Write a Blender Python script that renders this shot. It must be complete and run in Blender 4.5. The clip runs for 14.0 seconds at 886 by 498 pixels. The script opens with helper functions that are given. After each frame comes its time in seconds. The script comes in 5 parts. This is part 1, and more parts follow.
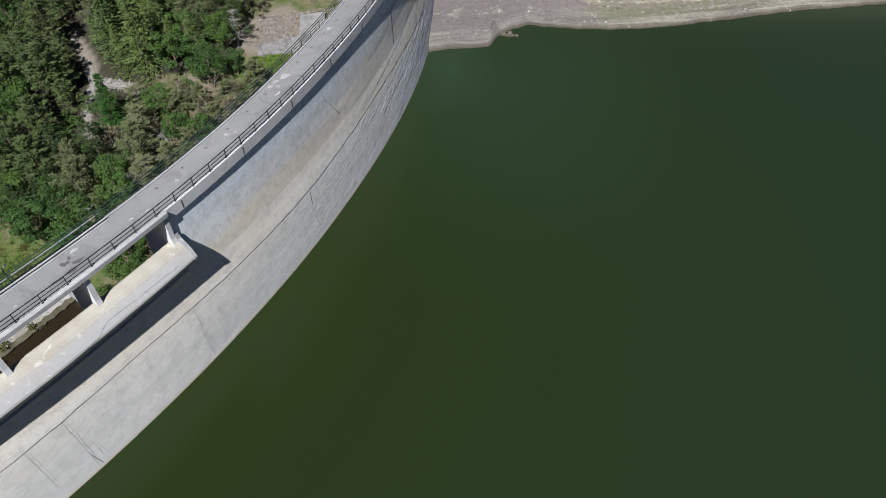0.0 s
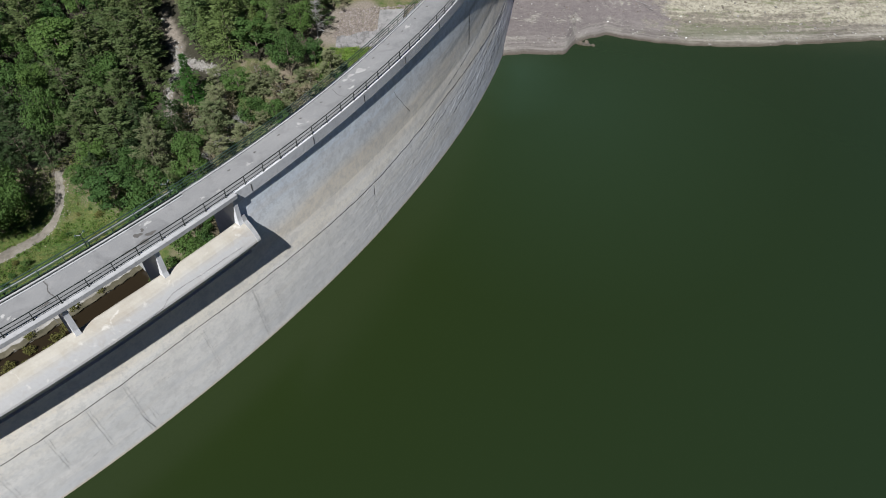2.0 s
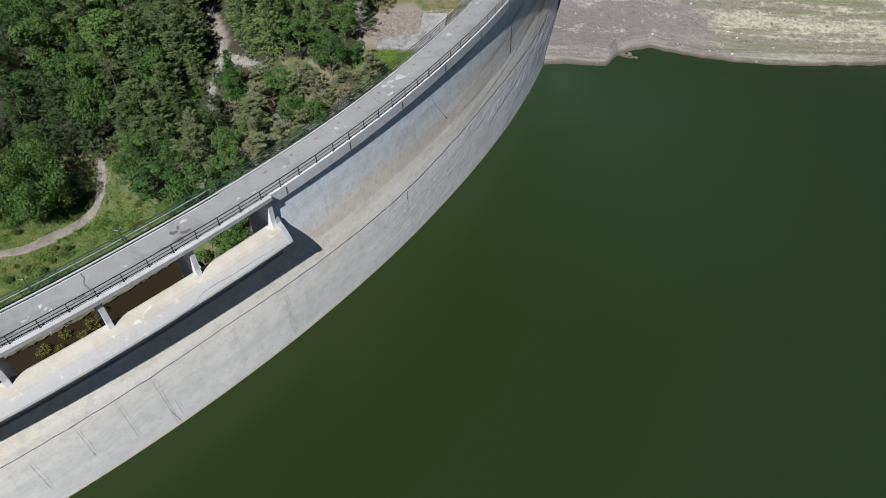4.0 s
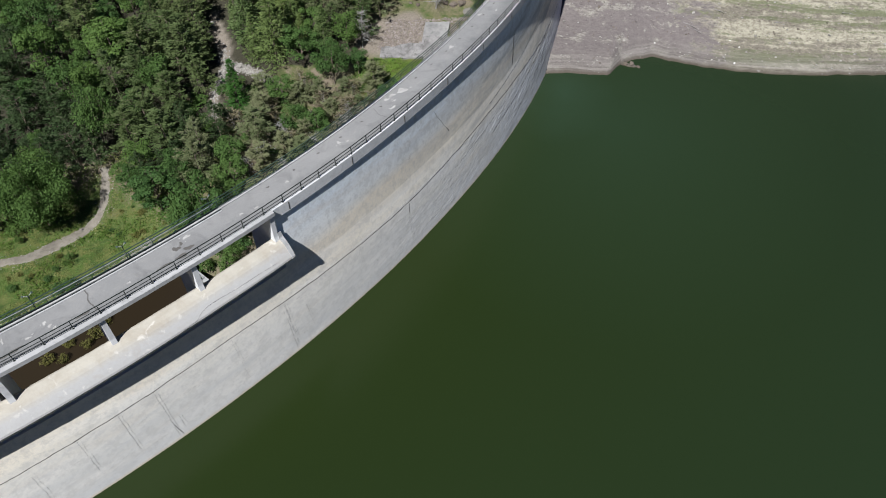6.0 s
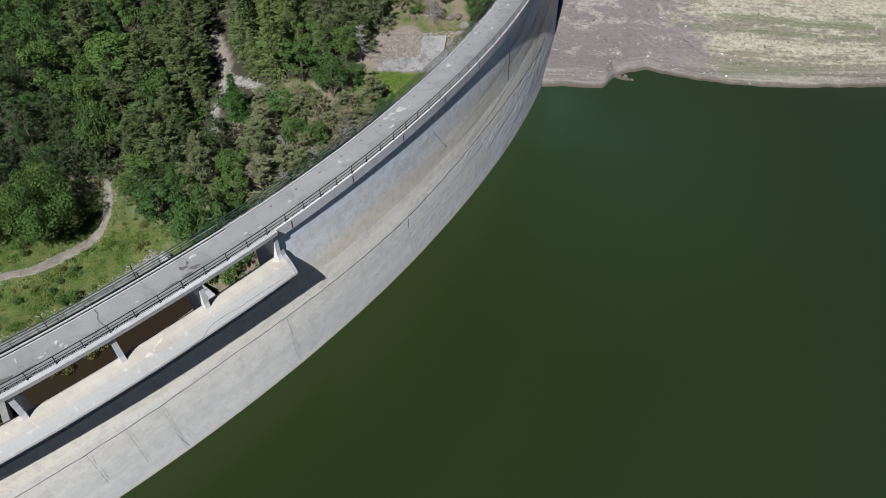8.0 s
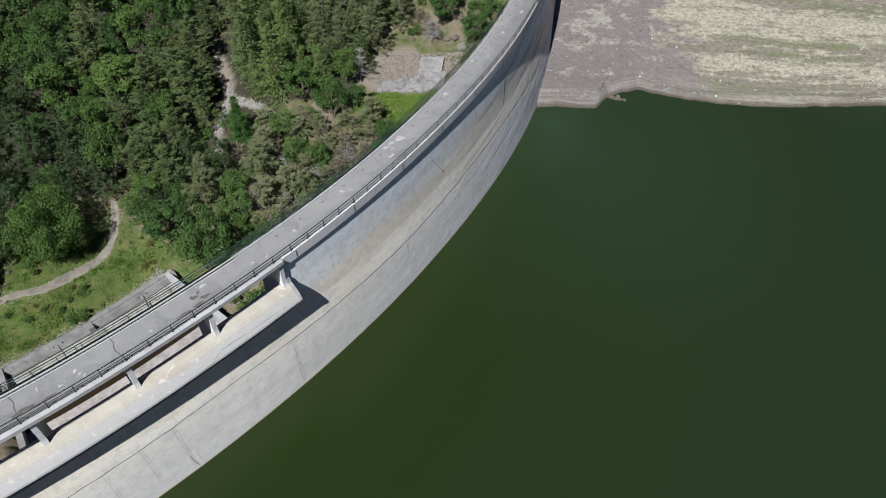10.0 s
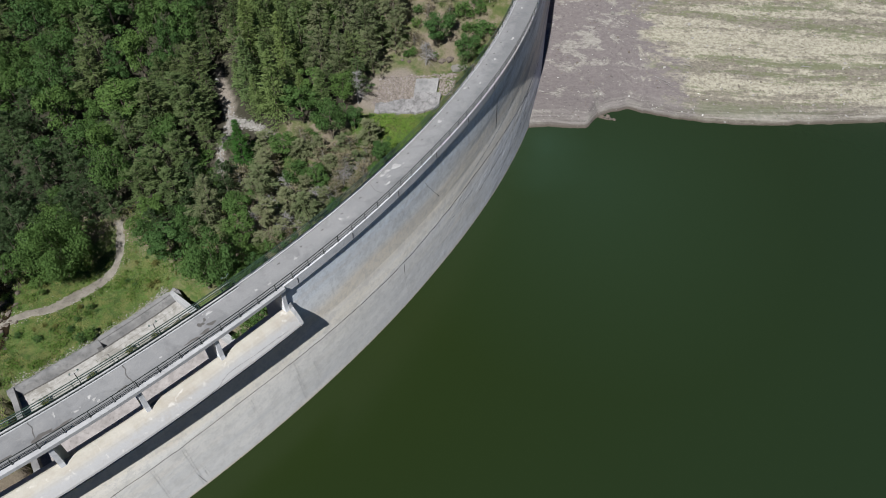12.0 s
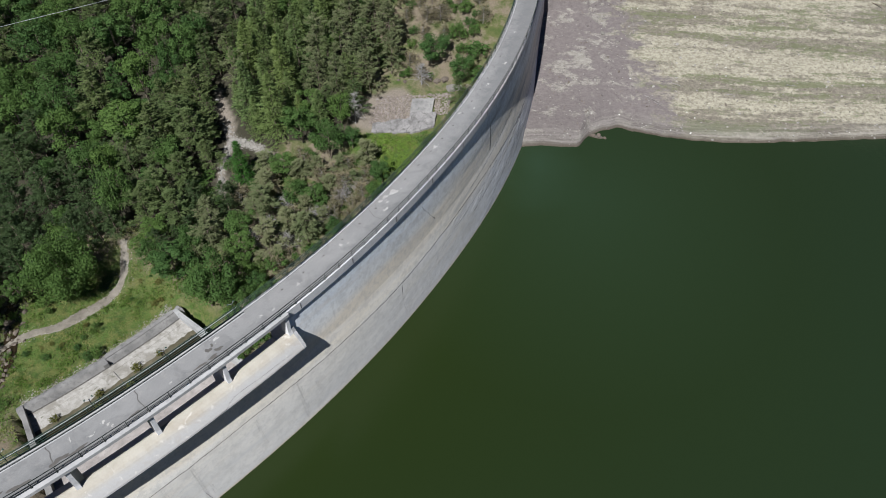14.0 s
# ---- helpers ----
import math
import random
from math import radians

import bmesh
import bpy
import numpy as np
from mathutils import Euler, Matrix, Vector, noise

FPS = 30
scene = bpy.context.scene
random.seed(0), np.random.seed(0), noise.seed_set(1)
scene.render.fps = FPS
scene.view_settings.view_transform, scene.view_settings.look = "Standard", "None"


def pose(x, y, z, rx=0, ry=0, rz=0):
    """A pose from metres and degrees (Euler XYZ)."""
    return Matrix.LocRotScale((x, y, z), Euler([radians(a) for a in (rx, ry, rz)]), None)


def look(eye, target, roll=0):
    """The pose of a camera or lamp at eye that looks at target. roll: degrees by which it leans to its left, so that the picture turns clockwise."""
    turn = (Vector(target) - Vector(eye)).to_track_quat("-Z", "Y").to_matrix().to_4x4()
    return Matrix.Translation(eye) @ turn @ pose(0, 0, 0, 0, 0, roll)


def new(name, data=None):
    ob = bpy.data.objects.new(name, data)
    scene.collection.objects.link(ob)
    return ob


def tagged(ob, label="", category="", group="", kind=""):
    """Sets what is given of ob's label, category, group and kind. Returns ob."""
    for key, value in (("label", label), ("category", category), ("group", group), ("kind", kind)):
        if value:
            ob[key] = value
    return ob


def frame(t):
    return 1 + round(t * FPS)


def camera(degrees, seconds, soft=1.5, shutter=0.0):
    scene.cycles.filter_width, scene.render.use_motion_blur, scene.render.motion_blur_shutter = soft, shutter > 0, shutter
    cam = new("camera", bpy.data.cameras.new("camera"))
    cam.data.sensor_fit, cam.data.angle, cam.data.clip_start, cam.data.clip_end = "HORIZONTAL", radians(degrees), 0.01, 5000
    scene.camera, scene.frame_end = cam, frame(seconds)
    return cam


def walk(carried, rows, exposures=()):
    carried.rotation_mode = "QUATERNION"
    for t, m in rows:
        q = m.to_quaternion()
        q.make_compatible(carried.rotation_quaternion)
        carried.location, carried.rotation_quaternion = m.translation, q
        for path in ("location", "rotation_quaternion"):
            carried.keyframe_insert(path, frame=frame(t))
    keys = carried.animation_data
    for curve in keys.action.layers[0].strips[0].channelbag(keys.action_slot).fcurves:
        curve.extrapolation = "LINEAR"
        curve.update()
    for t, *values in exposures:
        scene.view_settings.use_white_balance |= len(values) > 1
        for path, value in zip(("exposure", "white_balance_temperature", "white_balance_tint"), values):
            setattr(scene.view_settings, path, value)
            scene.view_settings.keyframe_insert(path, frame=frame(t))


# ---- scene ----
cam = camera(64.8, 14.0, soft=1.0)
PATH = [
    (0, (0.039, 0.352, 67.747), (0.032, 1.719, 66.288), -0.7),
    (0.5, (0.045, 0.377, 67.738), (-0.007, 1.742, 66.278), -0.5),
    (1, (-0.153, 0.267, 67.918), (-0.254, 1.63, 66.458), -0.3),
    (1.5, (-0.149, 0.232, 68.18), (-0.283, 1.592, 66.72), -0.3),
    (2, (-0.056, 0.199, 68.494), (-0.221, 1.555, 67.033), -0.2),
    (2.5, (-0.082, 0.211, 68.554), (-0.274, 1.562, 67.092), -0.1),
    (3, (-0.073, 0.361, 68.721), (-0.298, 1.706, 67.258), -0.0),
    (5.5, (-0.232, 2.282, 70.371), (-0.492, 3.619, 68.907), 0.1),
    (6, (-0.223, 2.241, 70.678), (-0.482, 3.578, 69.213), 0.0),
    (6.5, (-0.203, 2.165, 71.128), (-0.46, 3.502, 69.663), 0.0),
    (7, (-0.28, 2.1, 71.685), (-0.535, 3.439, 70.22), 0.0),
    (7.5, (-0.276, 2.043, 72.506), (-0.53, 3.382, 71.042), -0.0),
    (8, (-0.286, 1.957, 73.437), (-0.538, 3.298, 71.975), -0.0),
    (10.5, (-0.089, 1.718, 79.404), (-0.336, 3.061, 77.943), -0.2),
    (11, (0.125, 1.612, 80.635), (-0.124, 2.958, 79.176), -0.4),
    (11.5, (0.4, 1.378, 81.762), (0.151, 2.726, 80.305), -0.5),
    (12, (0.608, 1.171, 82.925), (0.36, 2.519, 81.469), -0.6),
    (12.5, (0.524, 1.114, 84.062), (0.28, 2.462, 82.604), -0.6),
    (13, (0.469, 1.068, 85.329), (0.227, 2.417, 83.872), -0.6),
    (13.5, (0.409, 1.066, 86.478), (0.171, 2.416, 85.021), -0.6),
    (14, (0.696, 0.82, 87.673), (0.458, 2.173, 86.219), -0.7),
]
walk(cam, [(t, look(eye, target, roll)) for t, eye, target, roll in PATH],
     exposures=((0, 0.56), (1.0, 0.51), (1.5, 0.58), (2.0, 0.52), (2.5, 0.44), (3.0, 0.65), (4.0, 0.60), (5.5, 0.48), (6.0, 0.61), (6.5, 0.52), (7.0, 0.51), (7.5, 0.58), (8.0, 0.55), (10.5, 0.56), (11.0, 0.55), (11.5, 0.43), (12.0, 0.52), (12.5, 0.54), (13.0, 0.43), (13.5, 0.53), (14.0, 0.54)))

# ---- light ----
SUN = Vector((-0.126, -0.611, 0.785)).normalized()
world = bpy.data.worlds.new("world")
scene.world = world
world.use_nodes = True
wn = world.node_tree.nodes
sky = wn.new("ShaderNodeTexSky")
sky.sky_type = "NISHITA"
sky.sun_disc = False
sky.sun_elevation = math.asin(SUN.z)
sky.sun_rotation = math.atan2(SUN.x, SUN.y)
sky.altitude = 3000
sky.dust_density = 0.0
sky.ozone_density = 6.0
deep = wn.new("ShaderNodeHueSaturation")
deep.inputs["Saturation"].default_value = 1.3
world.node_tree.links.new(sky.outputs[0], deep.inputs["Color"])
tint = wn.new("ShaderNodeVectorMath")
tint.operation = "MULTIPLY"
tint.inputs[1].default_value = (0.28, 1.22, 1.95)
world.node_tree.links.new(deep.outputs[0], tint.inputs[0])
world.node_tree.links.new(tint.outputs[0], wn["Background"].inputs["Color"])
wn["Background"].inputs["Strength"].default_value = 0.0118
sun_data = bpy.data.lights.new("sun", "SUN")
sun_data.energy = 5.0
sun_data.angle = radians(0.53)
sun_data.color = (1.0, 0.99, 0.975)
sun = new("sun", sun_data)
sun.matrix_world = look(SUN * 300, (0, 0, 0))
scene.view_settings.exposure = 0.55
scene.view_settings.use_white_balance = True
scene.view_settings.white_balance_temperature = 6320

# ---- materials ----


class Nodes:
    """A short way to wire node materials."""

    def __init__(self, name):
        self.m = bpy.data.materials.new(name)
        self.m.use_nodes = True
        self.t = self.m.node_tree
        self.bsdf = self.t.nodes["Principled BSDF"]

    def add(self, kind, **sockets):
        n = self.t.nodes.new("ShaderNode" + kind)
        for k, v in sockets.items():
            self.put(n.inputs[k.replace("_", " ")], v)
        return n

    def put(self, socket, v):
        if isinstance(v, bpy.types.NodeSocket):
            self.t.links.new(v, socket)
        else:
            socket.default_value = v

    def coords(self, which="Object", scale=(1, 1, 1)):
        c = self.t.nodes.new("ShaderNodeTexCoord")
        mp = self.t.nodes.new("ShaderNodeMapping")
        self.t.links.new(c.outputs[which], mp.inputs[0])
        mp.inputs["Scale"].default_value = scale
        return mp.outputs[0]

    def noise(self, vec, scale, detail=6, rough=0.6, dist=0.0):
        n = self.add("TexNoise", Vector=vec, Scale=scale, Detail=detail, Roughness=rough, Distortion=dist)
        return n.outputs["Fac"]

    def ramp(self, fac, stops):
        r = self.add("ValToRGB", Fac=fac)
        e = r.color_ramp.elements
        while len(e) < len(stops):
            e.new(0.5)
        for el, (p, c) in zip(e, stops):
            el.position = p
            el.color = (*c, 1) if len(c) == 3 else c
        return r.outputs[0]

    def grey(self, fac, lo, hi):
        return self.ramp(fac, [(lo, (0, 0, 0)), (hi, (1, 1, 1))])

    def mix(self, fac, a, b, mode="MIX"):
        n = self.t.nodes.new("ShaderNodeMix")
        n.data_type = "RGBA"
        n.blend_type = mode
        for i, v in ((0, fac), (6, a), (7, b)):
            if isinstance(v, tuple) and len(v) == 3:
                v = (*v, 1)
            self.put(n.inputs[i], v)
        return n.outputs[2]

    def math(self, op, a, b=0.0):
        n = self.t.nodes.new("ShaderNodeMath")
        n.operation = op
        self.put(n.inputs[0], a)
        self.put(n.inputs[1], b)
        return n.outputs[0]

    def done(self, colour, rough=0.9, bump=None, strength=0.4, distance=0.05, spec=0.3, metal=0.0):
        if isinstance(colour, tuple) and len(colour) == 3:
            colour = (*colour, 1)
        self.put(self.bsdf.inputs["Base Color"], colour)
        self.put(self.bsdf.inputs["Roughness"], rough)
        self.bsdf.inputs["Specular IOR Level"].default_value = spec
        self.bsdf.inputs["Metallic"].default_value = metal
        if bump is not None:
            b = self.add("Bump", Height=bump, Strength=strength, Distance=distance)
            self.t.links.new(b.outputs[0], self.bsdf.inputs["Normal"])
        return self.m


def face_material():
    """Weathered concrete of the wetted face: tide bands and runs, over arc length and height."""
    n = Nodes("dam_face_concrete")
    uv = n.coords("UV")
    sep = n.add("SeparateXYZ", Vector=uv)
    height = sep.outputs[1]
    band = n.coords("UV", (0.035, 0.55, 1))
    wob = n.noise(n.coords("UV", (0.03, 0.1, 1)), 1.0, 4)
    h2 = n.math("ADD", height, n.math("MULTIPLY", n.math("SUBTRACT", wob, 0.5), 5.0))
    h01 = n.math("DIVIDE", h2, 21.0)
    # tide bands by height; the pale top also has the sky's blue painted in
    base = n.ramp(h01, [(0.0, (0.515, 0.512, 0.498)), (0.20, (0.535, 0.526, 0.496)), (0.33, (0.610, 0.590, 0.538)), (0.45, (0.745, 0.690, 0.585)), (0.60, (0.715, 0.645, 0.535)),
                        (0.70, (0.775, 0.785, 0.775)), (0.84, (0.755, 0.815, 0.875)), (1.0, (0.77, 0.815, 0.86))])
    streaks = n.noise(band, 1.0, 8, 0.62)
    col = n.mix(n.math("MULTIPLY", n.grey(streaks, 0.42, 0.66), 0.34), base, (0.500, 0.505, 0.505))
    runs = n.noise(n.coords("UV", (0.9, 0.05, 1)), 1.0, 6, 0.6)
    col = n.mix(n.math("MULTIPLY", n.grey(runs, 0.56, 0.8), 0.07), col, (0.316, 0.298, 0.279))
    blotch = n.noise(n.coords("UV", (0.05, 0.3, 1)), 1.0, 7, 0.65)
    col = n.mix(n.math("MULTIPLY", n.grey(blotch, 0.48, 0.68), 0.5), col, (0.80, 0.80, 0.785))
    stain = n.noise(n.coords("UV", (0.022, 0.20, 1)), 1.7, 7, 0.6, 0.4)
    col = n.mix(n.math("MULTIPLY", n.grey(stain, 0.54, 0.72), 0.40), col, (0.55, 0.47, 0.375))
    scour = n.noise(n.coords("UV", (0.16, 1.7, 1)), 1.0, 7, 0.66, 0.3)
    skew = n.add("VectorMath", Vector=uv)
    skew.operation = "MULTIPLY_ADD"
    skew.inputs[1].default_value = (0.42, 1.0, 1)
    n.put(skew.inputs[2], n.add("CombineXYZ", Y=n.math("MULTIPLY", n.add("SeparateXYZ", Vector=uv).outputs[0], -0.22)).outputs[0])
    scrape = n.noise(skew.outputs[0], 0.9, 6, 0.66, 0.3)
    lowcol = n.mix(n.math("MULTIPLY", n.grey(scour, 0.48, 0.68), 0.22), col, (0.425, 0.437, 0.470))
    lowcol = n.mix(n.math("MULTIPLY", n.grey(scrape, 0.52, 0.64), 0.26), lowcol, (0.355, 0.358, 0.366))
    lowcol = n.mix(n.math("MULTIPLY", n.grey(blotch, 0.46, 0.62), 0.45), lowcol, (0.577, 0.544, 0.488))
    # blue skylight on the far lower face, put into the concrete's colour
    far_skylight = n.add("MapRange", Value=n.add("SeparateXYZ", Vector=uv).outputs[0])
    for i, v in ((1, 122.0), (2, 165.0), (3, 0.0), (4, 0.6)):
        far_skylight.inputs[i].default_value = v
    lowcol = n.mix(n.math("MULTIPLY", far_skylight.outputs[0], n.grey(blotch, 0.36, 0.56)), lowcol, (0.60, 0.635, 0.69))
    col = n.mix(n.math("LESS_THAN", height, 8.1), col, lowcol)
    lean = n.add("VectorMath", Vector=uv)
    lean.operation = "MULTIPLY_ADD"
    lean.inputs[1].default_value = (0.07, 0.55, 1)
    n.put(lean.inputs[2], n.add("CombineXYZ", Y=n.math("MULTIPLY", n.add("SeparateXYZ", Vector=uv).outputs[0], -0.06)).outputs[0])
    seep = n.noise(lean.outputs[0], 0.9, 6, 0.62, 0.3)
    far_end = n.add("MapRange", Value=n.add("SeparateXYZ", Vector=uv).outputs[0])
    for i, v in ((1, 132.0), (2, 162.0), (3, 0.0), (4, 0.65)):
        far_end.inputs[i].default_value = v
    # slanting seep stains, their grey cooled to paint in the far end's blue shade
    col = n.mix(n.math("MULTIPLY", n.grey(seep, 0.50, 0.66), far_end.outputs[0]), col, (0.265, 0.275, 0.285))
    fine = n.noise(n.coords("Object"), 3.0, 8, 0.7)
    col = n.mix(n.math("MULTIPLY", n.grey(fine, 0.44, 0.66), 0.3), col, (0.42, 0.427, 0.43))
    mottle = n.noise(n.coords("Object"), 0.8, 10, 0.76)
    col = n.mix(n.math("MULTIPLY", n.grey(mottle, 0.49, 0.57), 0.30), col, (0.38, 0.372, 0.355))
    col = n.mix(n.math("MULTIPLY", n.grey(n.noise(n.coords("UV", (0.35, 2.6, 1)), 1.0, 8, 0.7), 0.54, 0.68), 0.10), col, (0.36, 0.355, 0.345))
    tide = n.math("LESS_THAN", n.math("ADD", height, n.math("MULTIPLY", fine, 0.25)), 0.36)
    col = n.mix(n.math("MULTIPLY", tide, 0.7), col, (0.48, 0.40, 0.30))
    bump = n.math("ADD", n.math("ADD", n.math("MULTIPLY", scour, 0.25), n.math("MULTIPLY", scrape, 0.9)), n.math("MULTIPLY", fine, 0.12))
    return n.done(col, 0.92, n.math("MULTIPLY", bump, n.math("ADD", 0.1, n.math("MULTIPLY", n.math("LESS_THAN", height, 8.1), 0.35))), 0.5, 0.14)


def concrete(name, a, b, scale=1.0, dirt=0.4, bump=0.3):
    n = Nodes(name)
    o = n.coords("Object")
    big = n.noise(o, 0.25 * scale, 6, 0.6)
    fine = n.noise(o, 5.0 * scale, 8, 0.7)
    mid = n.noise(o, 1.1 * scale, 7, 0.65, 0.5)
    col = n.mix(n.grey(big, 0.35, 0.7), a, b)
    col = n.mix(n.math("MULTIPLY", n.grey(mid, 0.52, 0.78), dirt), col, tuple(c * 0.5 for c in a))
    col = n.mix(n.math("MULTIPLY", n.grey(fine, 0.35, 0.75), 0.35), col, tuple(c * 0.75 for c in b))
    return n.done(col, 0.93, fine, bump, 0.03)


def old_wall_material():
    """Dark grey concrete broken by a net of cracks."""
    n = Nodes("cracked_old_concrete")
    o = n.coords("Object")
    warp = n.math("MULTIPLY", n.noise(o, 0.8, 6, 0.7), 2.2)
    cell = n.t.nodes.new("ShaderNodeTexVoronoi")
    cell.feature = "DISTANCE_TO_EDGE"
    n.put(cell.inputs["Vector"], n.mix(1.0, o, n.add("CombineXYZ", X=warp, Y=warp, Z=warp).outputs[0], "ADD"))
    cell.inputs["Scale"].default_value = 0.8
    line_ = n.ramp(cell.outputs["Distance"], [(0.0, (1, 1, 1)), (0.05, (0, 0, 0))])
    big = n.noise(o, 0.5, 7, 0.65)
    fine = n.noise(o, 6.0, 8, 0.7)
    col = n.mix(n.grey(big, 0.35, 0.65), (0.150, 0.145, 0.143), (0.265, 0.256, 0.250))
    col = n.mix(n.math("MULTIPLY", n.grey(fine, 0.4, 0.75), 0.4), col, (0.11, 0.105, 0.10))
    col = n.mix(n.math("MULTIPLY", n.grey(n.noise(o, 0.9, 9, 0.75, 0.6), 0.50, 0.58), 0.7), col, (0.085, 0.080, 0.076))
    col = n.mix(n.math("MULTIPLY", n.math("MULTIPLY", line_, n.grey(big, 0.42, 0.55)), 0.7), col, (0.05, 0.048, 0.045))
    return n.done(col, 0.93, n.math("SUBTRACT", fine, line_), 0.5, 0.05)


def floor_material():
    """Pale worn concrete under brown and grey stains."""
    n = Nodes("basin_floor_concrete")
    o = n.coords("Object")
    big = n.noise(o, 0.32, 7, 0.68, 0.6)
    mid = n.noise(o, 1.3, 8, 0.72, 0.4)
    fine = n.noise(o, 7.0, 8, 0.7)
    col = n.mix(n.grey(mid, 0.40, 0.62), (0.365, 0.352, 0.328), (0.265, 0.252, 0.230))
    col = n.mix(n.math("MULTIPLY", n.grey(big, 0.50, 0.60), 0.65), col, n.mix(n.grey(mid, 0.4, 0.6), (0.115, 0.106, 0.086), (0.205, 0.190, 0.160)))
    col = n.mix(n.math("MULTIPLY", n.grey(n.noise(o, 0.8, 6, 0.7, 0.8), 0.60, 0.66), 0.7), col, (0.070, 0.072, 0.040))
    col = n.mix(n.math("MULTIPLY", n.grey(fine, 0.45, 0.75), 0.4), col, (0.16, 0.152, 0.135))
    return n.done(col, 0.92, n.math("ADD", fine, mid), 0.5, 0.05)


def weir_material():
    """Cream, algae-stained crest above paler grey flanks."""
    n = Nodes("spillway_concrete")
    o = n.coords("Object")
    z = n.add("SeparateXYZ", Vector=o).outputs[2]
    mid = n.noise(o, 0.6, 7, 0.65, 0.5)
    fine = n.noise(o, 4.0, 8, 0.7)
    top = n.add("MapRange", Value=n.math("ADD", z, n.math("MULTIPLY", n.math("SUBTRACT", mid, 0.5), 0.7)))
    for i, v in ((1, 16.15), (2, 16.75), (3, 0.0), (4, 1.0)):
        top.inputs[i].default_value = v
    cream = n.mix(n.grey(mid, 0.38, 0.68), (0.400, 0.376, 0.325), (0.340, 0.312, 0.262))
    col = n.mix(top.outputs[0], (0.378, 0.375, 0.367), cream)
    col = n.mix(n.math("MULTIPLY", n.grey(fine, 0.45, 0.75), 0.3), col, (0.2900, 0.2700, 0.2450))
    rust = n.noise(o, 0.22, 7, 0.7, 0.6)
    col = n.mix(n.math("MULTIPLY", n.grey(rust, 0.52, 0.66), 0.35), col, (0.300, 0.250, 0.195))
    spots = n.noise(o, 1.1, 5, 0.62, 0.4)
    col = n.mix(n.math("MULTIPLY", n.grey(spots, 0.60, 0.72), 0.6), col, (0.60, 0.575, 0.53))
    return n.done(col, 0.93, fine, 0.3, 0.03)


def road_material():
    n = Nodes("road_surface")
    o = n.coords("Object")
    big = n.noise(o, 0.12, 5, 0.6)
    mid = n.noise(o, 0.9, 8, 0.65, 0.6)
    fine = n.noise(o, 14.0, 6, 0.7)
    col = n.mix(n.grey(big, 0.3, 0.7), (0.200, 0.201, 0.200), (0.252, 0.251, 0.247))
    col = n.mix(n.math("MULTIPLY", n.grey(mid, 0.54, 0.68), 0.55), col, (0.275, 0.268, 0.258))
    wear = n.noise(o, 0.45, 9, 0.7, 0.8)
    col = n.mix(n.math("MULTIPLY", n.grey(wear, 0.52, 0.66), 0.4), col, (0.125, 0.124, 0.124))
    col = n.mix(n.math("MULTIPLY", n.grey(fine, 0.42, 0.7), 0.5), col, (0.118, 0.117, 0.116))
    arc = n.add("VectorMath", Vector=n.coords("Object", (1, 1, 0)))
    arc.operation = "DISTANCE"
    arc.inputs[1].default_value = (-163.62, 130.61, 0)
    gutter = n.add("MapRange", Value=n.math("ADD", arc.outputs["Value"], n.math("MULTIPLY", n.math("SUBTRACT", wear, 0.5), 5.0)))
    for i, v in ((1, 156.6), (2, 158.2), (3, 0.0), (4, 0.5)):
        gutter.inputs[i].default_value = v
    col = n.mix(gutter.outputs[0], col, (0.112, 0.114, 0.117))
    spots = n.noise(o, 2.6, 6, 0.7, 0.3)
    col = n.mix(n.math("MULTIPLY", n.grey(spots, 0.60, 0.68), 0.35), col, (0.30, 0.295, 0.285))
    return n.done(col, 0.95, fine, 0.25, 0.02)


def water_material():
    n = Nodes("reservoir_water")
    o = n.coords("Object")
    big = n.noise(o, 0.012, 4, 0.5)
    reach = n.add("VectorMath", Vector=o)
    reach.operation = "DISTANCE"
    reach.inputs[1].default_value = (-163.62, 130.61, 0)
    out = n.add("MapRange", Value=n.math("ADD", reach.outputs["Value"], n.math("MULTIPLY", big, 40.0)))
    for i, v in ((1, 175.0), (2, 245.0), (3, 0.0), (4, 1.0)):
        out.inputs[i].default_value = v
    col = n.mix(out.outputs[0], (0.0134, 0.0226, 0.0048), (0.0126, 0.0230, 0.0098))
    far = n.add("VectorMath", Vector=n.coords("Object", (1, 0.8, 1)))
    far.operation = "DISTANCE"
    far.inputs[1].default_value = (10.0, 80.0, 0)
    # wide patch of lighter green, fading outwards
    silt = n.add("MapRange", Value=n.math("ADD", far.outputs["Value"], n.math("MULTIPLY", big, 14.0)))
    for i, v in ((1, 8.0), (2, 44.0), (3, 0.6), (4, 0.0)):
        silt.inputs[i].default_value = v
    col = n.mix(silt.outputs[0], col, (0.019, 0.036, 0.019))
    # smaller, lighter patch near the dam's far end
    cove = n.add("VectorMath", Vector=n.coords("Object", (1, 0.55, 1)))
    cove.operation = "DISTANCE"
    cove.inputs[1].default_value = (1.0, 59.0, 0)
    pale_patch = n.add("MapRange", Value=n.math("ADD", cove.outputs["Value"], n.math("MULTIPLY", n.noise(o, 0.15, 4, 0.5), 5.0)))
    for i, v in ((1, 2.0), (2, 11.0), (3, 0.6), (4, 0.0)):
        pale_patch.inputs[i].default_value = v
    col = n.mix(pale_patch.outputs[0], col, (0.024, 0.045, 0.026))
    rip = n.noise(n.coords("Object", (1.0, 0.7, 1)), 0.9, 5, 0.6, 0.4)
    m = n.done(col, 0.24, rip, 0.12, 0.06, spec=0.4)
    n.bsdf.inputs["IOR"].default_value = 1.33
    return m


